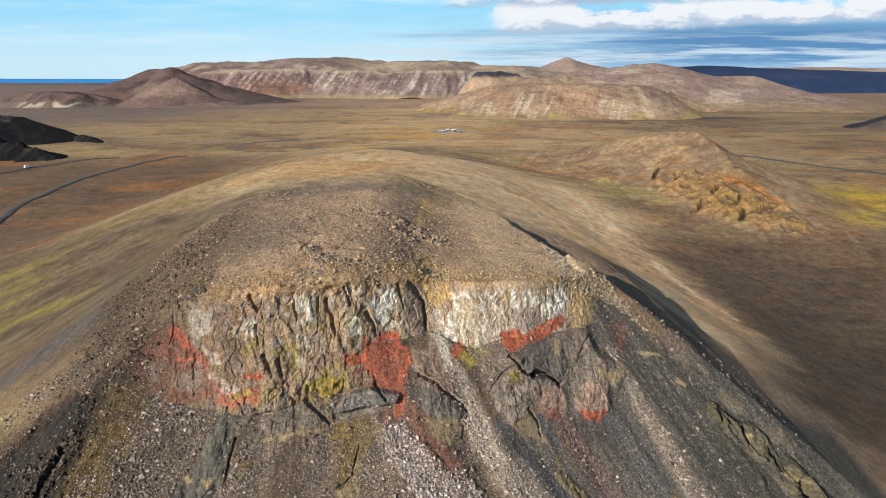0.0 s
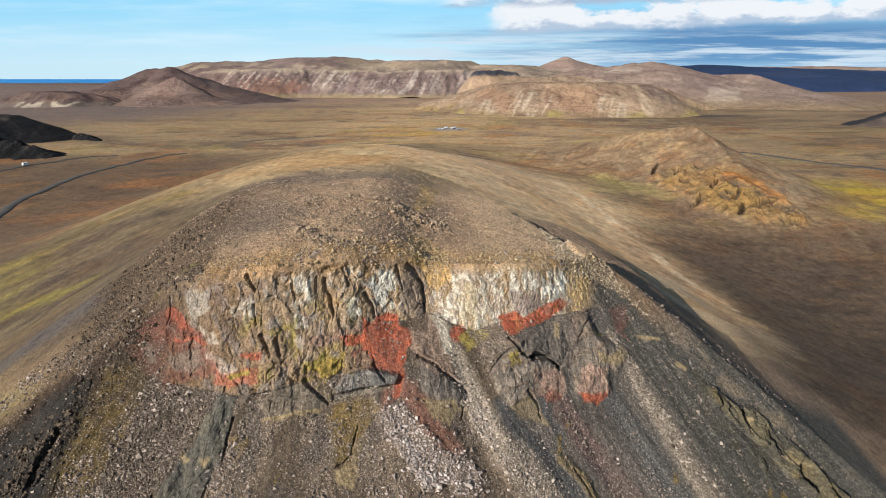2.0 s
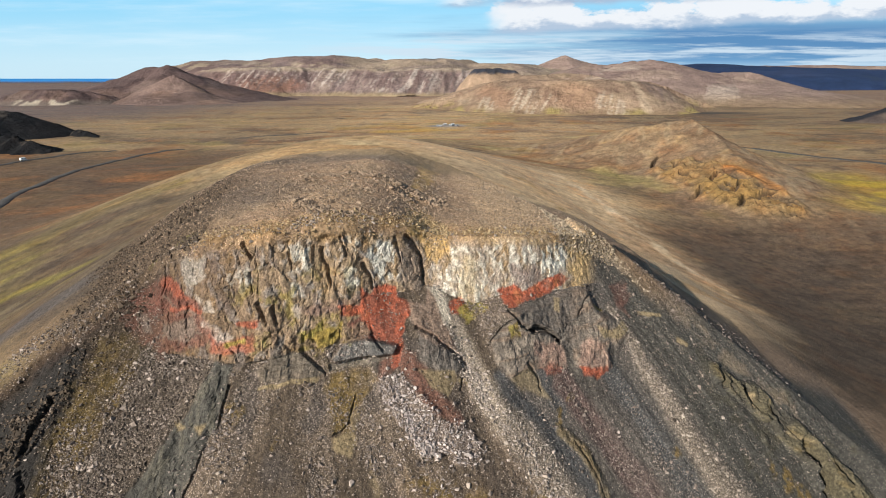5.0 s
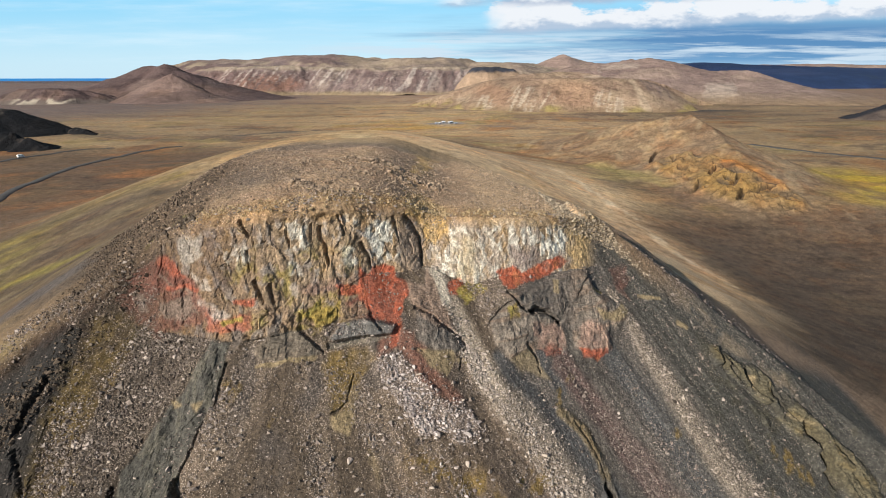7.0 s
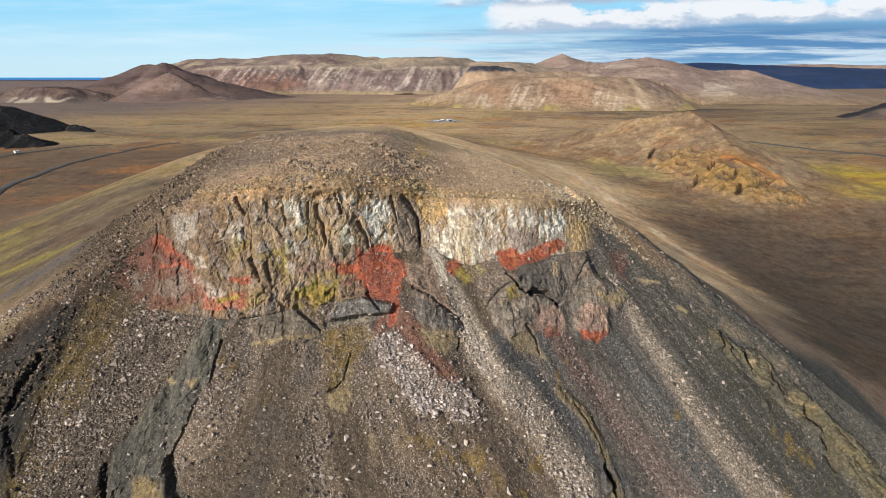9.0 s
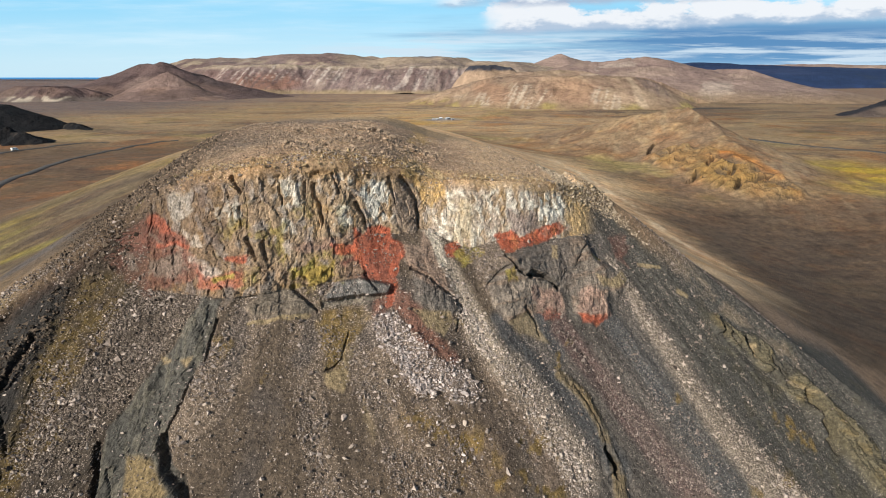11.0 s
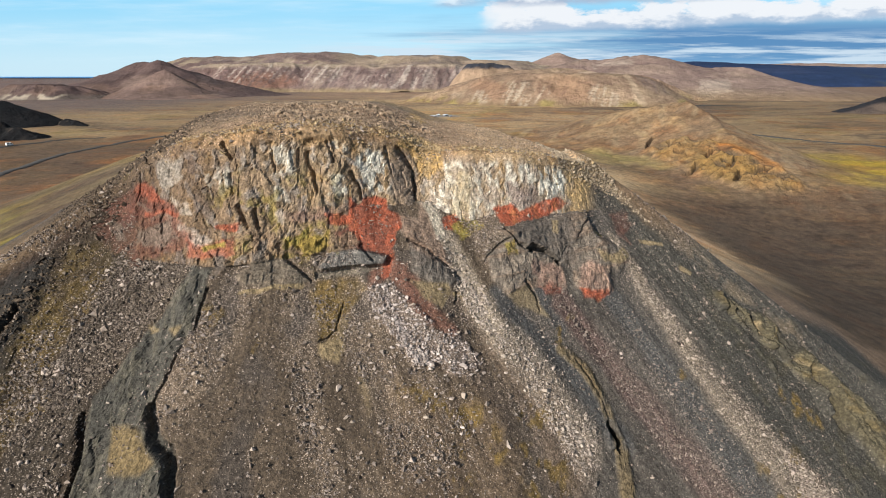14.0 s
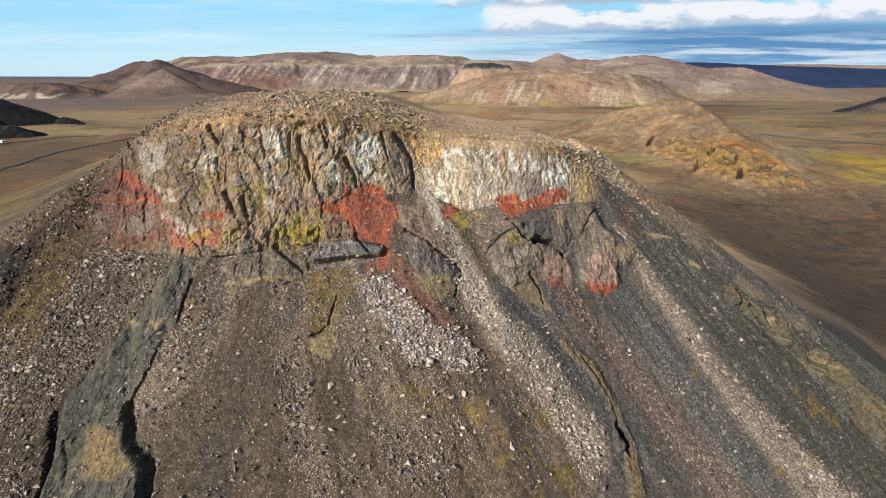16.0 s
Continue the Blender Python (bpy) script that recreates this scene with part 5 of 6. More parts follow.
# RANGE's mauve has some distance haze mixed into the rock colour
RANGE = ((0.150, 0.108, 0.098), (0.115, 0.076, 0.070), (0.175, 0.130, 0.110))
CONE = ((0.090, 0.060, 0.055), (0.066, 0.045, 0.043), (0.108, 0.070, 0.058))
TABLE = ((0.235, 0.163, 0.112), (0.195, 0.130, 0.092), (0.25, 0.18, 0.12))
ROSE = ((0.205, 0.146, 0.122), (0.160, 0.110, 0.096), (0.22, 0.16, 0.126))
# black of the lava rocks; on dark_hill and dark_mound a painted cast shadow
LAVA_AND_SHADE = ((0.010, 0.010, 0.011), (0.008, 0.008, 0.009), (0.016, 0.014, 0.014))
# cloud shadow and some haze, put into the far ridge's colour
CLOUD_SHADE = ((0.016, 0.030, 0.074), (0.013, 0.025, 0.064), (0.022, 0.034, 0.078))
HEATH = (0.185, 0.125, 0.075)


def slips(s, drop, width, seed, share=0.12):
    """Thin runs down a slope, for pale debris and dark gully lines: s across it, drop down it."""
    runs = fbm(s / width, drop / (width * 9), octaves=4, gain=0.62, seed=seed)
    return step(runs, share, share + 0.14)


def plateau_paint(c, X, Y, Z, along, frac):
    n = fbm(X / 60, Y / 40, octaves=4, seed=81)
    c = mixed(c, (0.235, 0.18, 0.132), step(X + 60 * n, -420, -330) * 0.8)
    c = mixed(c, (0.27, 0.215, 0.15), step(n, 0.05, 0.35) * step(-Z, -122, -108) * 0.8)
    c = mixed(c, (0.10, 0.078, 0.078), step(-n, 0.15, 0.4) * 0.5)
    return mixed(c, (0.10, 0.092, 0.10), blob(X, Z, -45, 132, 42, 8) * 0.7)


def wall_paint(c, X, Y, Z, along, frac):
    n = fbm(X / 70, Z / 40, octaves=4, seed=82)
    # darker faces left of the valley, shade worked into the colour
    c = mixed(c, (0.112, 0.068, 0.060), step(-X, 440, 500) * step(-X - 40 * n, 300, 340) * step(-Z, -84, -70) * 0.7)
    c = mixed(c, (0.175, 0.092, 0.066), blob(X + 20 * n, Z, -560, 40, 90, 26) * 0.7)
    c = mixed(c, (0.26, 0.205, 0.15), step(Z + 10 * n, 80, 92) * 0.85)
    bands = most(blob(X, Z, -660, 62, 60, 40), blob(X, Z, -540, 72, 50, 26), blob(X, Z, -390, 66, 90, 30), blob(X, Z, -170, 40, 70, 26), blob(X, Z, -80, 58, 75, 44), blob(X, Z, 60, 60, 60, 30) * 0.6)
    c = mixed(c, (0.40, 0.345, 0.30), slips(X - 0.5 * Z, Z, 7, 83, 0.1) * bands * 0.5)
    # dark runs that paint in the shade of the gullies
    c = mixed(c, (0.085, 0.062, 0.060), slips(X - 0.5 * Z, Z, 10, 84, 0.1) * step(-Z, -86, -72) * 0.65)
    return mixed(c, (0.20, 0.15, 0.085), step(-Z + 8 * n, -22, -8) * 0.8)


def low_hill_paint(c, X, Y, Z, along, frac):
    c = mixed(c, (0.10, 0.083, 0.072), step(-Z, -18, -10) * 0.7)
    spots = step(fbm(X / 16, Z / 9, octaves=3, seed=85), 0.08, 0.24)
    return mixed(c, (0.34, 0.29, 0.225), spots * step(-Z, -19, -15) * step(Z, 4, 8) * step(X, -965, -945) * step(-X, 820, 845) * 0.75)


def table_paint(c, X, Y, Z, along, frac):
    n = fbm(X / 26, Z / 14, Y / 40, octaves=4, seed=86)
    s = X - 0.8 * Z
    fans = most(patch([(128, 46), (150, 48), (190, 40), (196, 26), (150, 8), (108, 8)], 5, X + 6 * n, Z), patch([(262, 40), (282, 44), (300, 26), (292, 10), (258, 10), (250, 24)], 4, X + 6 * n, Z), patch([(72, 30), (90, 32), (98, 14), (64, 12)], 4, X + 6 * n, Z))
    c = mixed(c, (0.235, 0.135, 0.085), most(blob(X, Z, 100, 32, 30, 16), blob(X, Z, 225, 38, 45, 22)) * 0.6)
    c = mixed(c, (0.235, 0.185, 0.062), step(-Z + 9 * n, -20, -9) * step(n, -0.2, 0.25) * 0.7)
    c = mixed(c, (0.43, 0.365, 0.28), fans * slips(s, Z, 3.6, 87, 0.04) * 0.5)
    c = mixed(c, (0.14, 0.088, 0.062), slips(s, Z, 5, 88, 0.14) * step(-Z, -56, -48) * 0.5)
    # the nose turned from the sun: its shade is painted on
    c = mixed(c, (0.145, 0.105, 0.092), patch([(352, 64), (372, 61), (398, 50), (404, 30), (378, 26), (356, 40)], 7, X + 8 * n, Z) * (0.45 + 0.4 * slips(s, Z, 9, 89, 0.0)))
    return mixed(c, (0.38, 0.29, 0.20), line([(338, 60), (335, 40), (330, 20)], 5, 8, 0.6, X + 5 * n, Z) * 0.6)


mountain("mountain_range", "long mauve-brown plateau with a tan top", [(-1023, 2300, 88), (-974, 2300, 108), (-859, 2300, 122), (-745, 2300, 126), (-600, 2300, 128), (-545, 2305, 140), (-482, 2305, 143), (-426, 2305, 136), (-358, 2300, 118), (-222, 2300, 118), (-96, 2300, 121), (-82, 2300, 130), (-28, 2300, 131), (-2, 2300, 122), (52, 2300, 114), (121, 2300, 106), (171, 2300, 112), (224, 2300, 114), (293, 2300, 101), (374, 2300, 84)], 420, 500, 6, RANGE, 12, 0.75, 0.08, 31, HEATH, 0.3, paint=plateau_paint)
mountain("plateau_wall", "eroded mauve plateau wall with pale gullies", [(-917, 2000, 34), (-874, 2000, 52), (-833, 2000, 66), (-750, 2010, 86), (-690, 2010, 95), (-590, 2010, 97), (-482, 2060, 95), (-432, 2060, 95), (-313, 2040, 92), (-194, 2010, 88), (-114, 2000, 87), (-34, 2000, 94), (26, 2000, 91), (106, 2000, 89), (166, 2000, 76), (216, 2000, 57)], 230, 300, 5, RANGE, 6, 0.8, 0.26, 37, None, 0.35, (0.24, 0.185, 0.16), wall_paint)
mountain("cone_hill", "dark purple-brown volcanic cone with a broad shoulder", [(-1010, 1590, 8), (-924, 1580, 40), (-847, 1570, 76), (-803, 1570, 91), (-774, 1570, 94), (-751, 1570, 97.5), (-731, 1572, 91), (-706, 1575, 81), (-652, 1590, 62), (-570, 1600, 18)], 290, 260, 4, CONE, 7, 1.15, 0.14, 41, None, 0.0, (0.15, 0.105, 0.088))
mountain("cone_spur", "lower rose-brown spur before the cone", [(-705, 1500, 70), (-676, 1420, 70), (-655, 1398, 52), (-625, 1385, 34), (-575, 1365, 12)], 180, 110, 4, ((0.165, 0.112, 0.094), (0.125, 0.083, 0.072), (0.17, 0.11, 0.085)), 6, 1.1, 0.14, 43, None, 0.0, (0.24, 0.18, 0.145))
mountain("low_hill", "low dark flat-topped hill with pale slips", [(-1000, 1330, 16), (-972, 1325, 33), (-955, 1320, 38), (-905, 1320, 38), (-868, 1325, 35), (-830, 1340, 24)], 80, 120, 2, CONE, 4, 0.7, 0.25, 47, None, 0.3, (0.12, 0.085, 0.07), low_hill_paint)
mountain("table_hill", "broad tan hill with gullied sides and a flat top", [(190, 1135, 50), (215, 1095, 57.5), (245, 1085, 59.5), (272, 1075, 59.5), (288, 1066, 58)], 215, 260, 9, TABLE, 3.6, 0.95, 0.14, 53, HEATH, 0.42, (0.34, 0.27, 0.2), table_paint)
mountain("table_top", "gently rising tan top of the table hill", [(175, 1320, 64), (221, 1330, 70.5), (290, 1340, 73.8), (340, 1330, 70)], 240, 200, 6, TABLE, 6, 0.8, 0.05, 54, None, 0.1)
mountain("lava_bench", "dark lava bench behind the table hill", [(92, 1420, 85), (139, 1420, 86), (172, 1420, 82.5)], 60, 60, 30, ((0.034, 0.036, 0.046), (0.026, 0.028, 0.038), (0.042, 0.042, 0.05)), 4, 0.7, 0.06, 55, None, 0.2, (0.05, 0.05, 0.06), lambda c, X, Y, Z, along, frac: mixed(c, TABLE[0], step(-Z + 3 * fbm(X / 12, Y / 12, octaves=3, seed=91), -76, -71)))
mountain("long_ridge", "long bare rose-brown ridge", [(390, 1500, 96.5), (466, 1480, 100.4), (494, 1470, 105.8), (534, 1460, 108.3), (586, 1450, 98.5), (666, 1430, 79.3), (716, 1400, 76.5)], 400, 300, 4, ROSE, 8, 1.0, 0.13, 59, HEATH)
mountain("ridge_spur", "rounded rose-brown spur of the long ridge", [(716, 1400, 76.5), (732, 1370, 79.1), (746, 1350, 75.2), (776, 1340, 58.5), (814, 1330, 35.5)], 260, 240, 4, ROSE, 7, 1.0, 0.13, 60, HEATH)
mountain("distant_peak", "pointed brown peak far off", [(427, 2800, 95), (483, 2800, 106), (552, 2800, 121), (592, 2800, 154), (619, 2800, 166), (653, 2800, 154), (720, 2800, 110), (792, 2800, 94)], 420, 420, 20, ROSE, 12, 0.9, 0.12, 61)
mountain("far_hills", "pale tan hills beyond the dark ridge", [(1900, 4000, 122), (2120, 4000, 136), (2380, 4000, 133), (2600, 3950, 138), (2900, 3850, 128), (3200, 3700, 118)], 500, 500, 40, ROSE, 30, 0.7, 0.15, 66, None, 0.2)
mountain("dark_ridge", "ridge on the horizon, cloud shadow put into its dark blue-grey", [(1250, 3500, 105), (1420, 3500, 126), (1597, 3500, 142), (1850, 3500, 130), (2065, 3480, 124), (2206, 3450, 118), (2457, 3400, 108), (2813, 3300, 106), (3200, 3000, 104)], 1300, 600, 12, CLOUD_SHADE, 30, 0.6, 0.06, 67, None, 0.0, (0.03, 0.04, 0.055))
mountain("dark_hill", "dark hill beside the road, cast shadow put into its colour", [(-900, 520, 72), (-660, 590, 52), (-505, 600, 40), (-478, 625, 32), (-470, 670, 12)], 100, 70, 2, LAVA_AND_SHADE, 4, 1.0, 0.16, 71, None, 0.0, (0.06, 0.05, 0.042))
mountain("dark_mound", "low black mound by the road, cast shadow put into its colour", [(-480, 470, 37), (-400, 478, 28), (-362, 474, 20), (-328, 464, 11)], 34, 34, 2, LAVA_AND_SHADE, 2.4, 0.9, 0.3, 72, None, 0.0, (0.07, 0.055, 0.045))
mountain("lava_ridge", "broken black lava rocks on the moor", [(-418, 622, 6), (-404, 610, 12), (-382, 594, 11), (-364, 580, 8)], 14, 18, 4, LAVA_AND_SHADE, 1.6, 0.8, 0.5, 74, None, 0.0, (0.10, 0.08, 0.06))
mountain("dark_spur", "brown lava slope with a black crest on the moor", [(543, 745, 10), (554, 745, 14.5), (568, 745, 19.0), (586, 745, 24.9), (603, 745, 29.3), (660, 750, 42)], 70, 40, 2, ((0.082, 0.062, 0.054), (0.064, 0.05, 0.045), (0.095, 0.072, 0.058)), 3, 0.9, 0.12, 73, None, 0.0, (0.12, 0.09, 0.07), lambda c, X, Y, Z, along, frac: mixed(c, (0.018, 0.018, 0.022), step(Y + 3 * fbm(X / 8, Y / 8, octaves=3, seed=90), 727, 732)))


# ---- knoll with a broken crag ----
kx, ky = np.arange(28, 262, 1.0), np.arange(190, 500, 1.1)
KX, KY = np.meshgrid(kx, ky)
knoise = fbm(KX / 24, KY / 24, octaves=4, seed=151)
ridge_h = np.zeros(KX.shape)
for a, b in zip([(96, 425, 10), (142, 378, 25), (166, 366, 30), (170, 330, 22), (166, 295, 14), (172, 258, 5)][:-1], [(96, 425, 10), (142, 378, 25), (166, 366, 30), (170, 330, 22), (166, 295, 14), (172, 258, 5)][1:]):
    dx, dy = b[0] - a[0], b[1] - a[1]
    t = np.clip(((KX - a[0]) * dx + (KY - a[1]) * dy) / (dx * dx + dy * dy), 0, 1)
    d = np.hypot(KX + 5 * knoise - a[0] - t * dx, KY + 5 * knoise - a[1] - t * dy)
    ridge_h = np.maximum(ridge_h, (a[2] + t * (b[2] - a[2])) * np.clip(1 - d / 66, 0, 1) ** 1.25)
CRACKS = ([(137, 337), (132, 332), (127, 322)], [(137, 316), (134, 307)], [(127, 300), (131, 299), (131, 289)], [(124, 261), (129, 264), (133, 269)], [(132, 252), (136, 252), (139, 253)], [(141, 246), (149, 256)], [(152, 254), (158, 257), (165, 258)], [(132, 287), (134, 299)], [(146, 262), (152, 268)], [(140, 276), (146, 282)])
crag = stroke(KX + 7 * knoise, KY + 7 * knoise, [(133, 308), (140, 288), (146, 264), (154, 248)], 13, 17, 0.28)
crag_edge = ridged(KX / 11, KY / 11, octaves=4, gain=0.5, seed=153)
cracks = np.maximum.reduce([stroke(KX + 3 * knoise, KY + 3 * knoise, pts, 1.1, 0.9, 0.5) for pts in CRACKS])
KZ = plain_height(KX, KY) - 0.4 + ridge_h * 1.02 + crag * (2.6 + 3.4 * (crag_edge - 0.35)) - 3.2 * cracks + 0.5 * fbm(KX / 6, KY / 6, octaves=3, seed=155) * np.clip(ridge_h / 5, 0, 1)
kc = np.empty(KX.shape + (3,))
kc[:] = (0.155, 0.105, 0.066)
kc = mixed(kc, (0.125, 0.078, 0.046), step(fbm(KX / 15, KY / 15, octaves=4, seed=157), 0.0, 0.4))
kc = mixed(kc, (0.20, 0.14, 0.082), step(knoise, 0.05, 0.4) * 0.7)
kc = mixed(kc, (0.215, 0.16, 0.10), step(fbm((KX - 0.4 * KY) / 6, (KY + 0.4 * KX) / 30, octaves=3, seed=159), 0.08, 0.35) * 0.55)
kc = mixed(kc, (0.165, 0.103, 0.040), np.maximum(crag, blob(KX, KY, 152, 290, 14, 24, 20)) * (0.6 + 0.4 * step(knoise, -0.2, 0.2)))
kc = mixed(kc, (0.22, 0.095, 0.028), stroke(KX, KY, [(158, 290), (169, 266)], 5, 4) * 0.7)
# shade of the cracks and crag hollows, put into the colour
kc = mixed(kc, (0.04, 0.03, 0.024), cracks * 0.85)
kc = mixed(kc, (0.075, 0.055, 0.038), crag * step(-crag_edge, -0.1, 0.1) * 0.8)
blend = np.clip((ridge_h + 4 * crag) / 5, 0, 1)[..., None]
kc = kc * blend + moor_colour(KX, KY, KZ) * (1 - blend)
quads = grid_quads(*KX.shape)
keep = (ridge_h.ravel()[quads] + crag.ravel()[quads] > 0.02).any(1)
knoll_mesh = mesh_from_arrays("knoll", np.c_[KX.ravel(), KY.ravel(), KZ.ravel()], quads[keep], MOOR_MAT, kc.reshape(-1, 3), smooth=False)
tagged(new("knoll", knoll_mesh), "grassy rock knoll with a broken ochre crag", "hill", kind="structure")


# ---- stones ----
rng = np.random.default_rng(7)
AREA = np.zeros(GX.shape)
AREA[:-1, :-1] = np.abs(np.diff(GX, axis=1)[:-1]) * np.hypot(np.diff(PY, axis=0)[:, :-1], np.diff(PZ, axis=0)[:, :-1])


def icosphere(level):
    bm = bmesh.new()
    bmesh.ops.create_icosphere(bm, subdivisions=level, radius=1.0)
    v = np.array([q.co[:] for q in bm.verts])
    f = np.array([[q.index for q in face.verts] for face in bm.faces])
    bm.free()
    return v, f


def rock_shape(level, seed):
    """One angular stone of about unit radius, flattened and chipped by planes."""
    g = np.random.default_rng(seed)
    v, f = icosphere(level)
    v = v * (1 + 0.07 * g.standard_normal(len(v)))[:, None]
    for _ in range(9):
        n = g.standard_normal(3)
        n /= np.linalg.norm(n)
        d = v @ n - g.uniform(0.3, 0.68)
        v = v - np.maximum(d, 0)[:, None] * n
    return v * np.array([1.0, g.uniform(0.65, 0.95), g.uniform(0.5, 0.8)]), f


SMALL = [rock_shape(1, 200 + i) for i in range(10)]


def chip_shape(seed):
    """A small sharp stone of eight faces."""
    g = np.random.default_rng(seed)
    v = np.array([(1, 0, 0), (0, 1, 0), (-1, 0, 0), (0, -1, 0), (0.2, 0.1, 0.8), (0, 0, -0.6)], float)
    v = v * g.uniform(0.7, 1.25, (6, 1)) + 0.18 * g.standard_normal((6, 3))
    f = np.array([(0, 1, 4), (1, 2, 4), (2, 3, 4), (3, 0, 4), (1, 0, 5), (2, 1, 5), (3, 2, 5), (0, 3, 5)])
    return v, f


CHIPS = [chip_shape(400 + i) for i in range(12)]


def pick(density, count):
    w = (density * AREA).ravel()
    return rng.choice(w.size, count, p=w / w.sum())


def scatter(name, label, density, count, median, spread, biggest, material, sink=0.15, shapes=SMALL):
    """A spread of stones over the hill, joined: far too many to tell apart."""
    at = pick(density, count)
    size = np.minimum(median * np.exp(spread * rng.standard_normal(count)), biggest)
    P = np.c_[PX.ravel()[at], PY.ravel()[at], PZ.ravel()[at]] + rng.uniform(-0.1, 0.1, (count, 3)) * [1, 1, 0.2]
    P[:, 2] += size * (0.35 - sink)
    turn = rng.uniform(0, 2 * np.pi, count)
    tip = rng.uniform(-0.5, 0.5, count)
    kind = rng.integers(0, len(shapes), count)
    V, T, base = [], [], 0
    for k, (v, f) in enumerate(shapes):
        i = np.flatnonzero(kind == k)
        c, s_ = np.cos(turn[i])[:, None], np.sin(turn[i])[:, None]
        ct, st = np.cos(tip[i])[:, None], np.sin(tip[i])[:, None]
        x, y, z = v[None, :, 0], v[None, :, 1], v[None, :, 2]
        y, z = y * ct - z * st, y * st + z * ct
        x, y = x * c - y * s_, x * s_ + y * c
        W = np.stack([x + 0 * y, y, z + 0 * y], -1) * (size[i, None] * rng.uniform(0.6, 1.35, (len(i), 3)))[:, None, :] + P[i, None, :]
        V.append(W.reshape(-1, 3))
        T.append((f[None] + (base + np.arange(len(i)) * len(v))[:, None, None]).reshape(-1, 3))
        base += len(i) * len(v)
    me = mesh_from_arrays(name, np.concatenate(V), None, material, smooth=False, tris=np.concatenate(T))
    return tagged(new(name, me), label, "stones", kind="stuff")


PALE = stone("pale_scree_stone", (0.06, 0.047, 0.04), (0.33, 0.27, 0.232))
WHITE = stone("white_scree_stone", (0.12, 0.095, 0.086), (0.42, 0.36, 0.33))
TAN = stone("tan_scree_stone", (0.075, 0.058, 0.047), (0.33, 0.27, 0.222))
BROWN = stone("brown_scree_stone", (0.048, 0.036, 0.029), (0.22, 0.174, 0.145))
LAVA = stone("summit_lava_stone", (0.10, 0.070, 0.050), (0.29, 0.21, 0.145))
FLANK = stone("dark_flank_stone", (0.034, 0.025, 0.018), (0.10, 0.072, 0.05))
RIDGE = stone("ridge_edge_stone", (0.13, 0.10, 0.072), (0.36, 0.285, 0.20))
DRAB = stone("drab_scree_stone", (0.030, 0.022, 0.017), (0.16, 0.125, 0.10))
CHUTE = stone("chute_scree_stone", (0.11, 0.088, 0.074), (0.40, 0.335, 0.285))
OCHRE = stone("ochre_rim_stone", (0.20, 0.135, 0.07), (0.34, 0.25, 0.14))

slabs = np.clip(rib + outcrop + left_slab + small_rib + ledge + 1.5 * ash * in_front, 0, 1)
clear = (1 - cliff_rock) * (1 - dark_rock) * (1 - slabs)
patchy = step(fbm(GX / 3.0, GY / 3.0, octaves=3, seed=161), -0.3, 0.4)
slope_part = loose * (1 - 0.75 * slabs) * step(GZ, 6, 12) * step(-GX, -60, -50)
ragged = step(-gullies + 0.7 * rows, -0.2, 0.35)
scatter("scree_left", "pale grey angular scree stones in a long fan", streams["left"] ** 1.5 * (0.15 + ragged) * clear, 7500, 0.10, 0.55, 0.40, DRAB)
scatter("scree_middle", "white blocky scree stones below the red layer", (streams["middle"] ** 1.5 + 0.03 * loose * patch([(-4.3, 30.3), (5.3, 26.0), (7.1, 21.4), (-0.4, 23.9), (-4.1, 27.0)], 1.0)) * (0.25 + ragged), 2300, 0.125, 0.55, 0.42, WHITE)
scatter("scree_chute", "pale stones filling the chute between the cliffs", streams["chute"] ** 1.5 * (0.15 + ragged) * (0.5 + 0.6 * step(-GZ, -36, -30)), 4800, 0.10, 0.55, 0.38, CHUTE)
scatter("scree_right", "tan stones in a long narrow fan", streams["right"] ** 1.5 * (0.1 + ragged), 5500, 0.115, 0.55, 0.42, TAN)
scatter("slope_stones", "brown and grey stones strewn over the slope", slope_part * step(-GX, -14, -2) * (0.15 + ragged * patchy), 30000, 0.058, 0.6, 0.30, BROWN, shapes=CHIPS)
scatter("slope_chips", "pale stones strewn over the slope", slope_part * (0.1 + ragged * patchy) * step(-GX, -20, 0), 17000, 0.08, 0.5, 0.34, PALE, shapes=CHIPS)
purple_run = line([(15.9, 29.9), (21.5, 23.6), (26.9, 17.5), (30.9, 13.1), (34, 9)], 0.9, 1.6)
scatter("dark_slope_stones", "small stones on the dark gravel slope", slope_part * step(GX, 4, 14) * (0.10 + ragged * patchy + 1.2 * purple_run), 15000, 0.06, 0.6, 0.32, BROWN, shapes=CHIPS)
ochre_ground = patch([(-41.0, 38.8), (-34.6, 39.4), (-35.0, 36.2), (-36.4, 32.6), (-38.2, 28.0), (-39.0, 20.0), (-41.5, 20), (-42, 31), (-41.2, 36.2)], 1.0) * in_front
scatter("ochre_slope_stones", "pale stones lying in yellow-brown moss", ochre_ground * (0.2 + patchy), 2200, 0.085, 0.55, 0.36, DRAB)
summit = (1 - in_front) * step(GZ, 38, 43) * step(-GY, -118, -100) * (1 - outer)
field = patch([(-26, 88), (-20, 93), (-8, 94), (-1, 92), (1.5, 83), (-3, 76), (-10, 66), (-16, 65), (-23, 72)], 2.0, GX + 1.5 * n2, GY + 1.5 * n2)
scatter("summit_boulders", "brown lava blocks heaped on the summit", summit * (0.35 * field + 1.6 * heap_line) * (0.15 + patchy), 6500, 0.13, 0.5, 0.42, LAVA, 0.1)
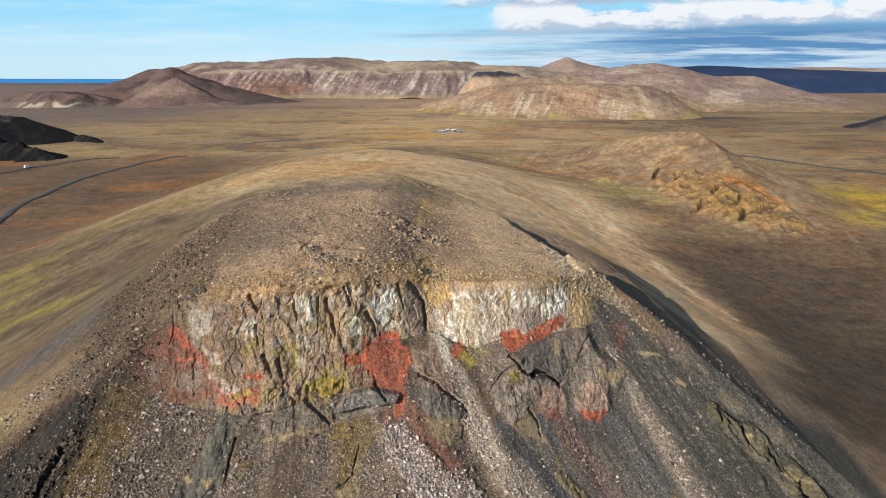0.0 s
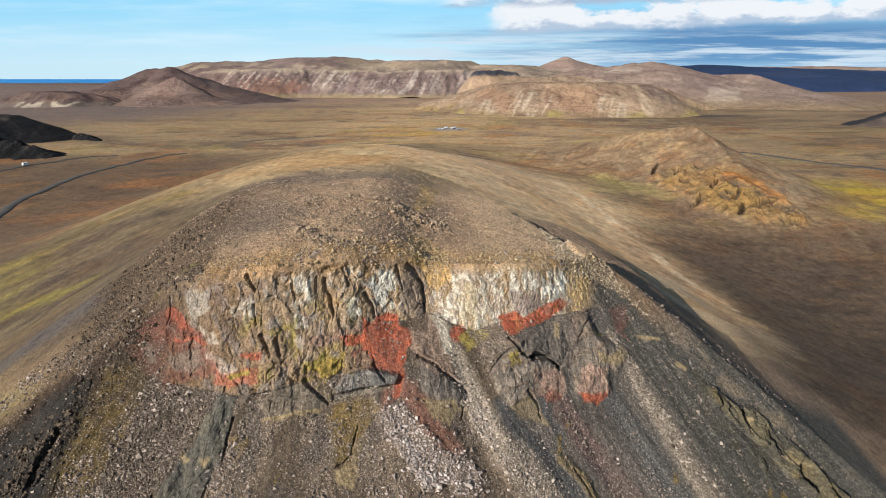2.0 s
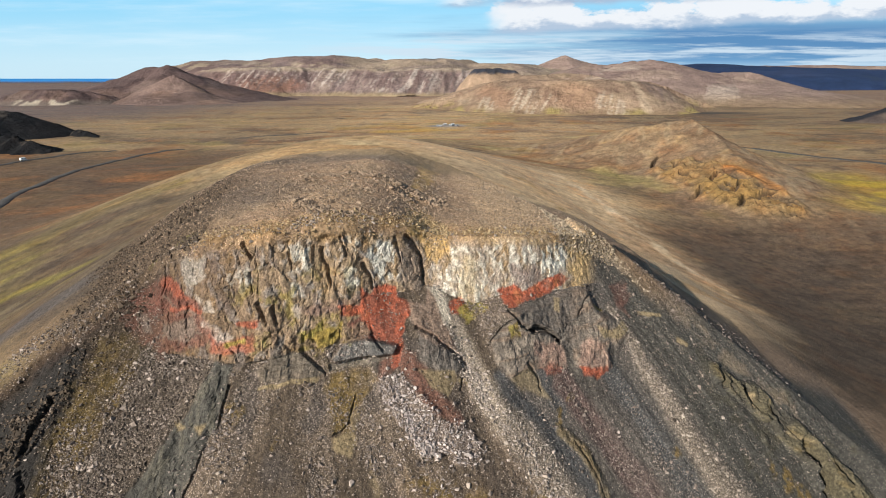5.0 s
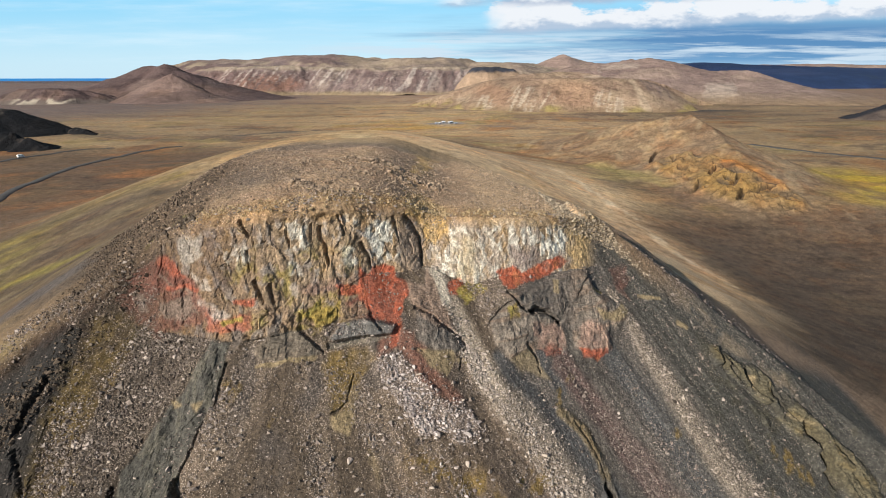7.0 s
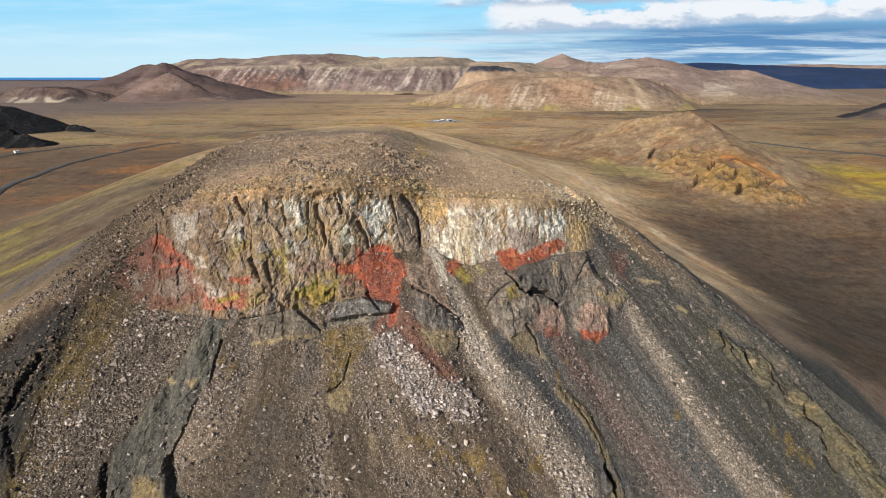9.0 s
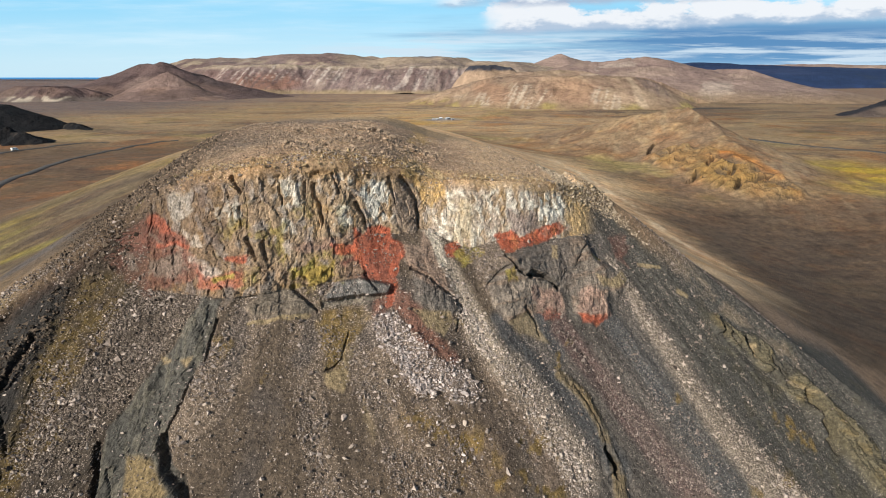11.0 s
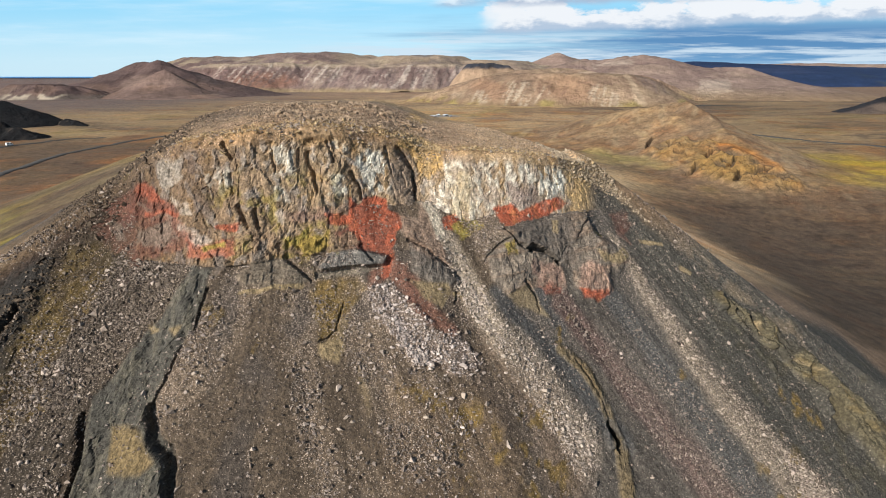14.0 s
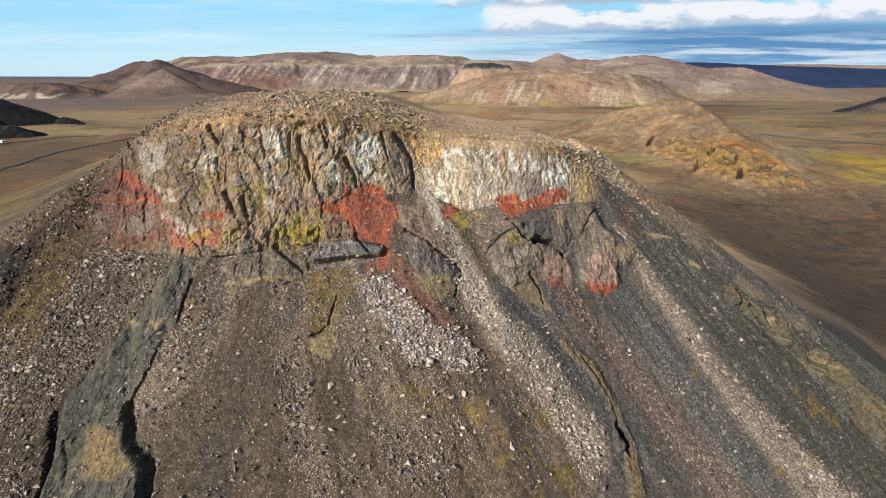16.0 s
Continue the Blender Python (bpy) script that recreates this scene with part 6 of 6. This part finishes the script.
edge_blocks = most(line([(-15, 90.5), (-9, 90), (-4.5, 88), (-0.5, 84)], 1.3, 1.2, 0.5, GX, GY), line([(-8, 86), (-5.2, 82.5)], 0.9, 0.8, 0.5, GX, GY), line([(-19, 71), (-14.5, 65.5), (-10, 66)], 0.9, 1.0, 0.5, GX, GY))
scatter("summit_edge_blocks", "large dark lava blocks along the heap's broken edge", summit * edge_blocks, 800, 0.26, 0.4, 0.6, LAVA, 0.0)
scatter("summit_stones", "brown stones scattered over the summit gravel", summit * (0.2 + patchy), 16000, 0.075, 0.55, 0.3, LAVA, shapes=CHIPS)
scatter("rim_stones", "ochre stones along the cliff rim", np.maximum(rim * 0.4, blob(wx, GY, -1.6, 72.0, 3.0, 3.6)), 3600, 0.09, 0.5, 0.32, OCHRE, shapes=CHIPS)
ridge_l = stroke(GX, GZ, LEFT_RIDGE, 1.2, 2.4) * (1 - cliff_rock)
ridge_r = stroke(GX, GZ, RIGHT_EDGE, 1.4, 0.7) * (1 - step(GX - rim_x, 1, 3))
scatter("left_ridge_stones", "tan stones along the ridge", ridge_l * (0.2 + patchy), 5000, 0.11, 0.55, 0.42, FLANK, shapes=CHIPS)
scatter("right_ridge_stones", "tan blocks along the broken edge", ridge_r, 4000, 0.12, 0.55, 0.45, RIDGE)
flank_l = step(-GX, 32, 38) * step(back, 0, 6) * step(-GY, -100, -80) * (1 - outer)
scatter("flank_stones", "brown stones on the gravel flank", flank_l * (0.2 + patchy), 9000, 0.085, 0.6, 0.36, FLANK, shapes=CHIPS)

# the largest blocks, one by one
BOULDERS = []
for i in range(6):
    v, f = rock_shape(2, 300 + i)
    BOULDERS.append(mesh_from_arrays("boulder", v, None, (PALE, TAN)[i % 2], smooth=False, tris=f))


def face_index(x, z):
    """The place on the front slope at plan x and height z."""
    return int(np.argmin((GX - x) ** 2 + (GZ - z) ** 2 + 100.0 * (in_front < 0.9)))


LONE = [(-9.5, 28.0, 0.62), (-0.9, 24.9, 0.42), (-0.4, 28.1, 0.40), (12.9, 28.0, 0.42), (7.4, 21.3, 0.55), (12.1, 23.6, 0.55), (23.3, 23.9, 0.45), (29.0, 19.9, 0.35), (41.6, 12.7, 0.60), (-8.9, 25.4, 0.45), (5.4, 26.4, 0.50), (3.0, 25.2, 0.5), (-29.4, 37.6, 0.5), (-34.6, 31.4, 0.5)]
where = [(face_index(x, z), size) for x, z, size in LONE]
where += [(int(i), float(min(0.48, 0.27 * math.exp(0.3 * rng.standard_normal())))) for i in pick(slope_part * (0.12 + any_stream) * (1 - 0.6 * step(GX, 6, 14)), 270)]
for n, (i, size) in enumerate(where):
    b = new("boulder", BOULDERS[n % 6])
    b.matrix_world = pose(float(PX.ravel()[i]), float(PY.ravel()[i]), float(PZ.ravel()[i]) + size * 0.12, *[float(a) for a in rng.uniform((-20, -20, 0), (20, 20, 360))]) @ Matrix.Scale(size, 4)
    tagged(b, ("pale grey angular boulder lying on the scree", "tan angular boulder lying on the scree")[n % 2], "boulder", "boulders on the scree")


# ---- roads, vehicles, buildings ----
def box(bm, x0, x1, y0, y1, z0, z1):
    vs = [bm.verts.new(p) for p in ((x0, y0, z0), (x1, y0, z0), (x1, y1, z0), (x0, y1, z0), (x0, y0, z1), (x1, y0, z1), (x1, y1, z1), (x0, y1, z1))]
    for f in ((3, 2, 1, 0), (4, 5, 6, 7), (0, 1, 5, 4), (1, 2, 6, 5), (2, 3, 7, 6), (3, 0, 4, 7)):
        bm.faces.new([vs[i] for i in f])
    return vs


def part(name, bm, material, parent, label=""):
    me = bpy.data.meshes.new(name)
    bmesh.ops.recalc_face_normals(bm, faces=bm.faces)
    bm.to_mesh(me)
    bm.free()
    me.materials.append(material)
    ob = new(name, me)
    ob.parent = parent
    return tagged(ob, label)


def top_of(x, y):
    return float(hill_height(np.array([x]), np.array([y]))[0])


def road(name, label, points, width):
    pts = np.array(points, float)
    t = np.linspace(0, len(pts) - 1, 24 * len(pts))
    line = np.c_[curve(t, np.arange(len(pts)), pts[:, 0], 0.5), curve(t, np.arange(len(pts)), pts[:, 1], 0.5)]
    d = np.gradient(line, axis=0)
    side = np.c_[-d[:, 1], d[:, 0]] / np.hypot(d[:, 0], d[:, 1])[:, None]
    rows = []
    for o, lift in ((-0.5 * width - 0.9, -0.5), (-0.5 * width, 0.30), (0, 0.34), (0.5 * width, 0.30), (0.5 * width + 0.9, -0.5)):
        p = line + side * o
        rows.append(np.c_[p, hill_height(line[:, 0], line[:, 1]) + lift])
    V = np.stack(rows, 1)
    me = mesh_from_arrays(name, V.reshape(-1, 3), grid_quads(len(line), 5), ASPHALT)
    return tagged(new(name, me), label, "road", kind="structure")


ASPHALT = plain("worn_asphalt", (0.062, 0.058, 0.056), 1.0, 0.2, 0.4, spec=0.05)
road("road_1", "narrow grey asphalt road curving over the moor", [(-190, 205), (-208, 230), (-222, 255), (-233, 280), (-241, 302), (-246, 324), (-250, 350), (-256, 385), (-255, 408), (-252, 433), (-247, 463), (-228, 490)], 5.0)
road("road_2", "narrow asphalt road past the dark mound", [(-345, 345), (-332, 378), (-325, 400), (-322, 415), (-318, 428), (-309, 452), (-300, 466), (-285, 482)], 4.5)
road("road_3", "grey asphalt road across the moor", [(235, 500), (250, 472), (264, 448), (280, 428), (292, 412), (299, 390), (304, 362), (310, 330)], 6.0)

PAINT = plain("white_vehicle_paint", (0.78, 0.78, 0.76), 0.35, 0.05)
GLASS_DARK = plain("dark_window_glass", (0.02, 0.025, 0.03), 0.1, 0.1)
RUBBER = plain("black_tyre_rubber", (0.02, 0.02, 0.02), 0.8, 0.1)


def camper(x, y, heading, label):
    base = new("camper_van")
    bm = bmesh.new()
    profile = [(-2.7, 0.45), (2.7, 0.45), (2.75, 1.1), (2.2, 1.35), (1.65, 2.15), (1.3, 2.55), (-2.6, 2.6), (-2.75, 2.3)]
    left = [bm.verts.new((px, -1.0, pz)) for px, pz in profile]
    right = [bm.verts.new((px, 1.0, pz)) for px, pz in profile]
    bm.faces.new(left)
    bm.faces.new(right[::-1])
    for i in range(len(profile)):
        j = (i + 1) % len(profile)
        bm.faces.new((left[i], left[j], right[j], right[i]))
    bmesh.ops.bevel(bm, geom=bm.edges[:], offset=0.09, segments=2, affect="EDGES")
    body = part("body", bm, PAINT, base)
    bm = bmesh.new()
    vs = [bm.verts.new(p) for p in ((2.16, -0.85, 1.42), (2.16, 0.85, 1.42), (1.70, 0.8, 2.10), (1.70, -0.8, 2.10))]
    f = bm.faces.new(vs)
    bmesh.ops.solidify(bm, geom=[f], thickness=-0.06)
    part("windscreen", bm, GLASS_DARK, base, "dark glass windscreen")
    for sy in (-1, 1):
        for a, b in ((-2.2, -0.6), (0.5, 1.5)):
            bm = bmesh.new()
            box(bm, a, b, sy * 1.0 - 0.015, sy * 1.0 + 0.015, 1.5, 2.05)
            part("side_window", bm, GLASS_DARK, base)
        for wxx in (-1.7, 1.8):
            bm = bmesh.new()
            bmesh.ops.create_cone(bm, cap_ends=True, segments=20, radius1=0.36, radius2=0.36, depth=0.24, matrix=Matrix.Translation((wxx, sy * 0.9, 0.36)) @ Matrix.Rotation(radians(90), 4, "X"))
            part("wheel", bm, RUBBER, base)
    base.matrix_world = pose(x, y, top_of(x, y) + 0.32, 0, 0, heading) @ Matrix.Scale(0.85, 4)
    return tagged(base, label, "van")


camper(-322, 416, 68, "white camper van on the moor road")

WALL = plain("pale_metal_cladding", (0.16, 0.17, 0.18), 0.5, 0.1, 0.3)
ROOF_W = plain("white_metal_roof", (0.62, 0.64, 0.67), 0.4, 0.08, 0.3)
ROOF_G = plain("grey_metal_roof", (0.25, 0.26, 0.28), 0.5, 0.1, 0.3)
DOOR = plain("dark_door_steel", (0.08, 0.09, 0.11), 0.5, 0.1)


def shed(x, y, length, depth, height, heading, roof, label):
    base = new("industrial_shed")
    bm = bmesh.new()
    box(bm, -length / 2, length / 2, -depth / 2, depth / 2, -1.0, height)
    part("wall", bm, WALL, base)
    bm = bmesh.new()
    h = depth * 0.22
    prof = [(-depth / 2 - 0.4, height), (0, height + h), (depth / 2 + 0.4, height), (depth / 2 + 0.4, height + 0.3), (0, height + h + 0.3), (-depth / 2 - 0.4, height + 0.3)]
    a = [bm.verts.new((-length / 2 - 0.4, py, pz)) for py, pz in prof]
    b = [bm.verts.new((length / 2 + 0.4, py, pz)) for py, pz in prof]
    bm.faces.new(a)
    bm.faces.new(b[::-1])
    for i in range(6):
        j = (i + 1) % 6
        bm.faces.new((a[i], a[j], b[j], b[i]))
    part("roof", bm, roof, base)
    n = max(1, int(length // 6))
    for i in range(n):
        cx = -length / 2 + (i + 0.5) * length / n
        bm = bmesh.new()
        box(bm, cx - 1.4, cx + 1.4, -depth / 2 - 0.06, -depth / 2 + 0.04, 0.0, min(3.2, height - 0.5))
        part("door", bm, DOOR, base)
    base.matrix_world = pose(x, y, top_of(x, y), 0, 0, heading)
    return tagged(base, label, "shed", "sheds of the moor works")


shed(14, 702, 7, 3.0, 1.5, 58, ROOF_W, "low metal shed with a bright white roof")
shed(5, 708, 3.5, 2.2, 1.3, 24, ROOF_W, "small white-roofed hut on a gravel yard")
shed(-4, 694, 2.6, 2, 1.2, -20, ROOF_G, "small grey shed on the yard")
shed(20, 690, 3, 2.4, 1.2, 35, ROOF_G, "grey metal shed beside the yard")
shed(0, 690, 2.2, 1.8, 1.1, 50, ROOF_W, "low white-roofed hut at the yard's edge")
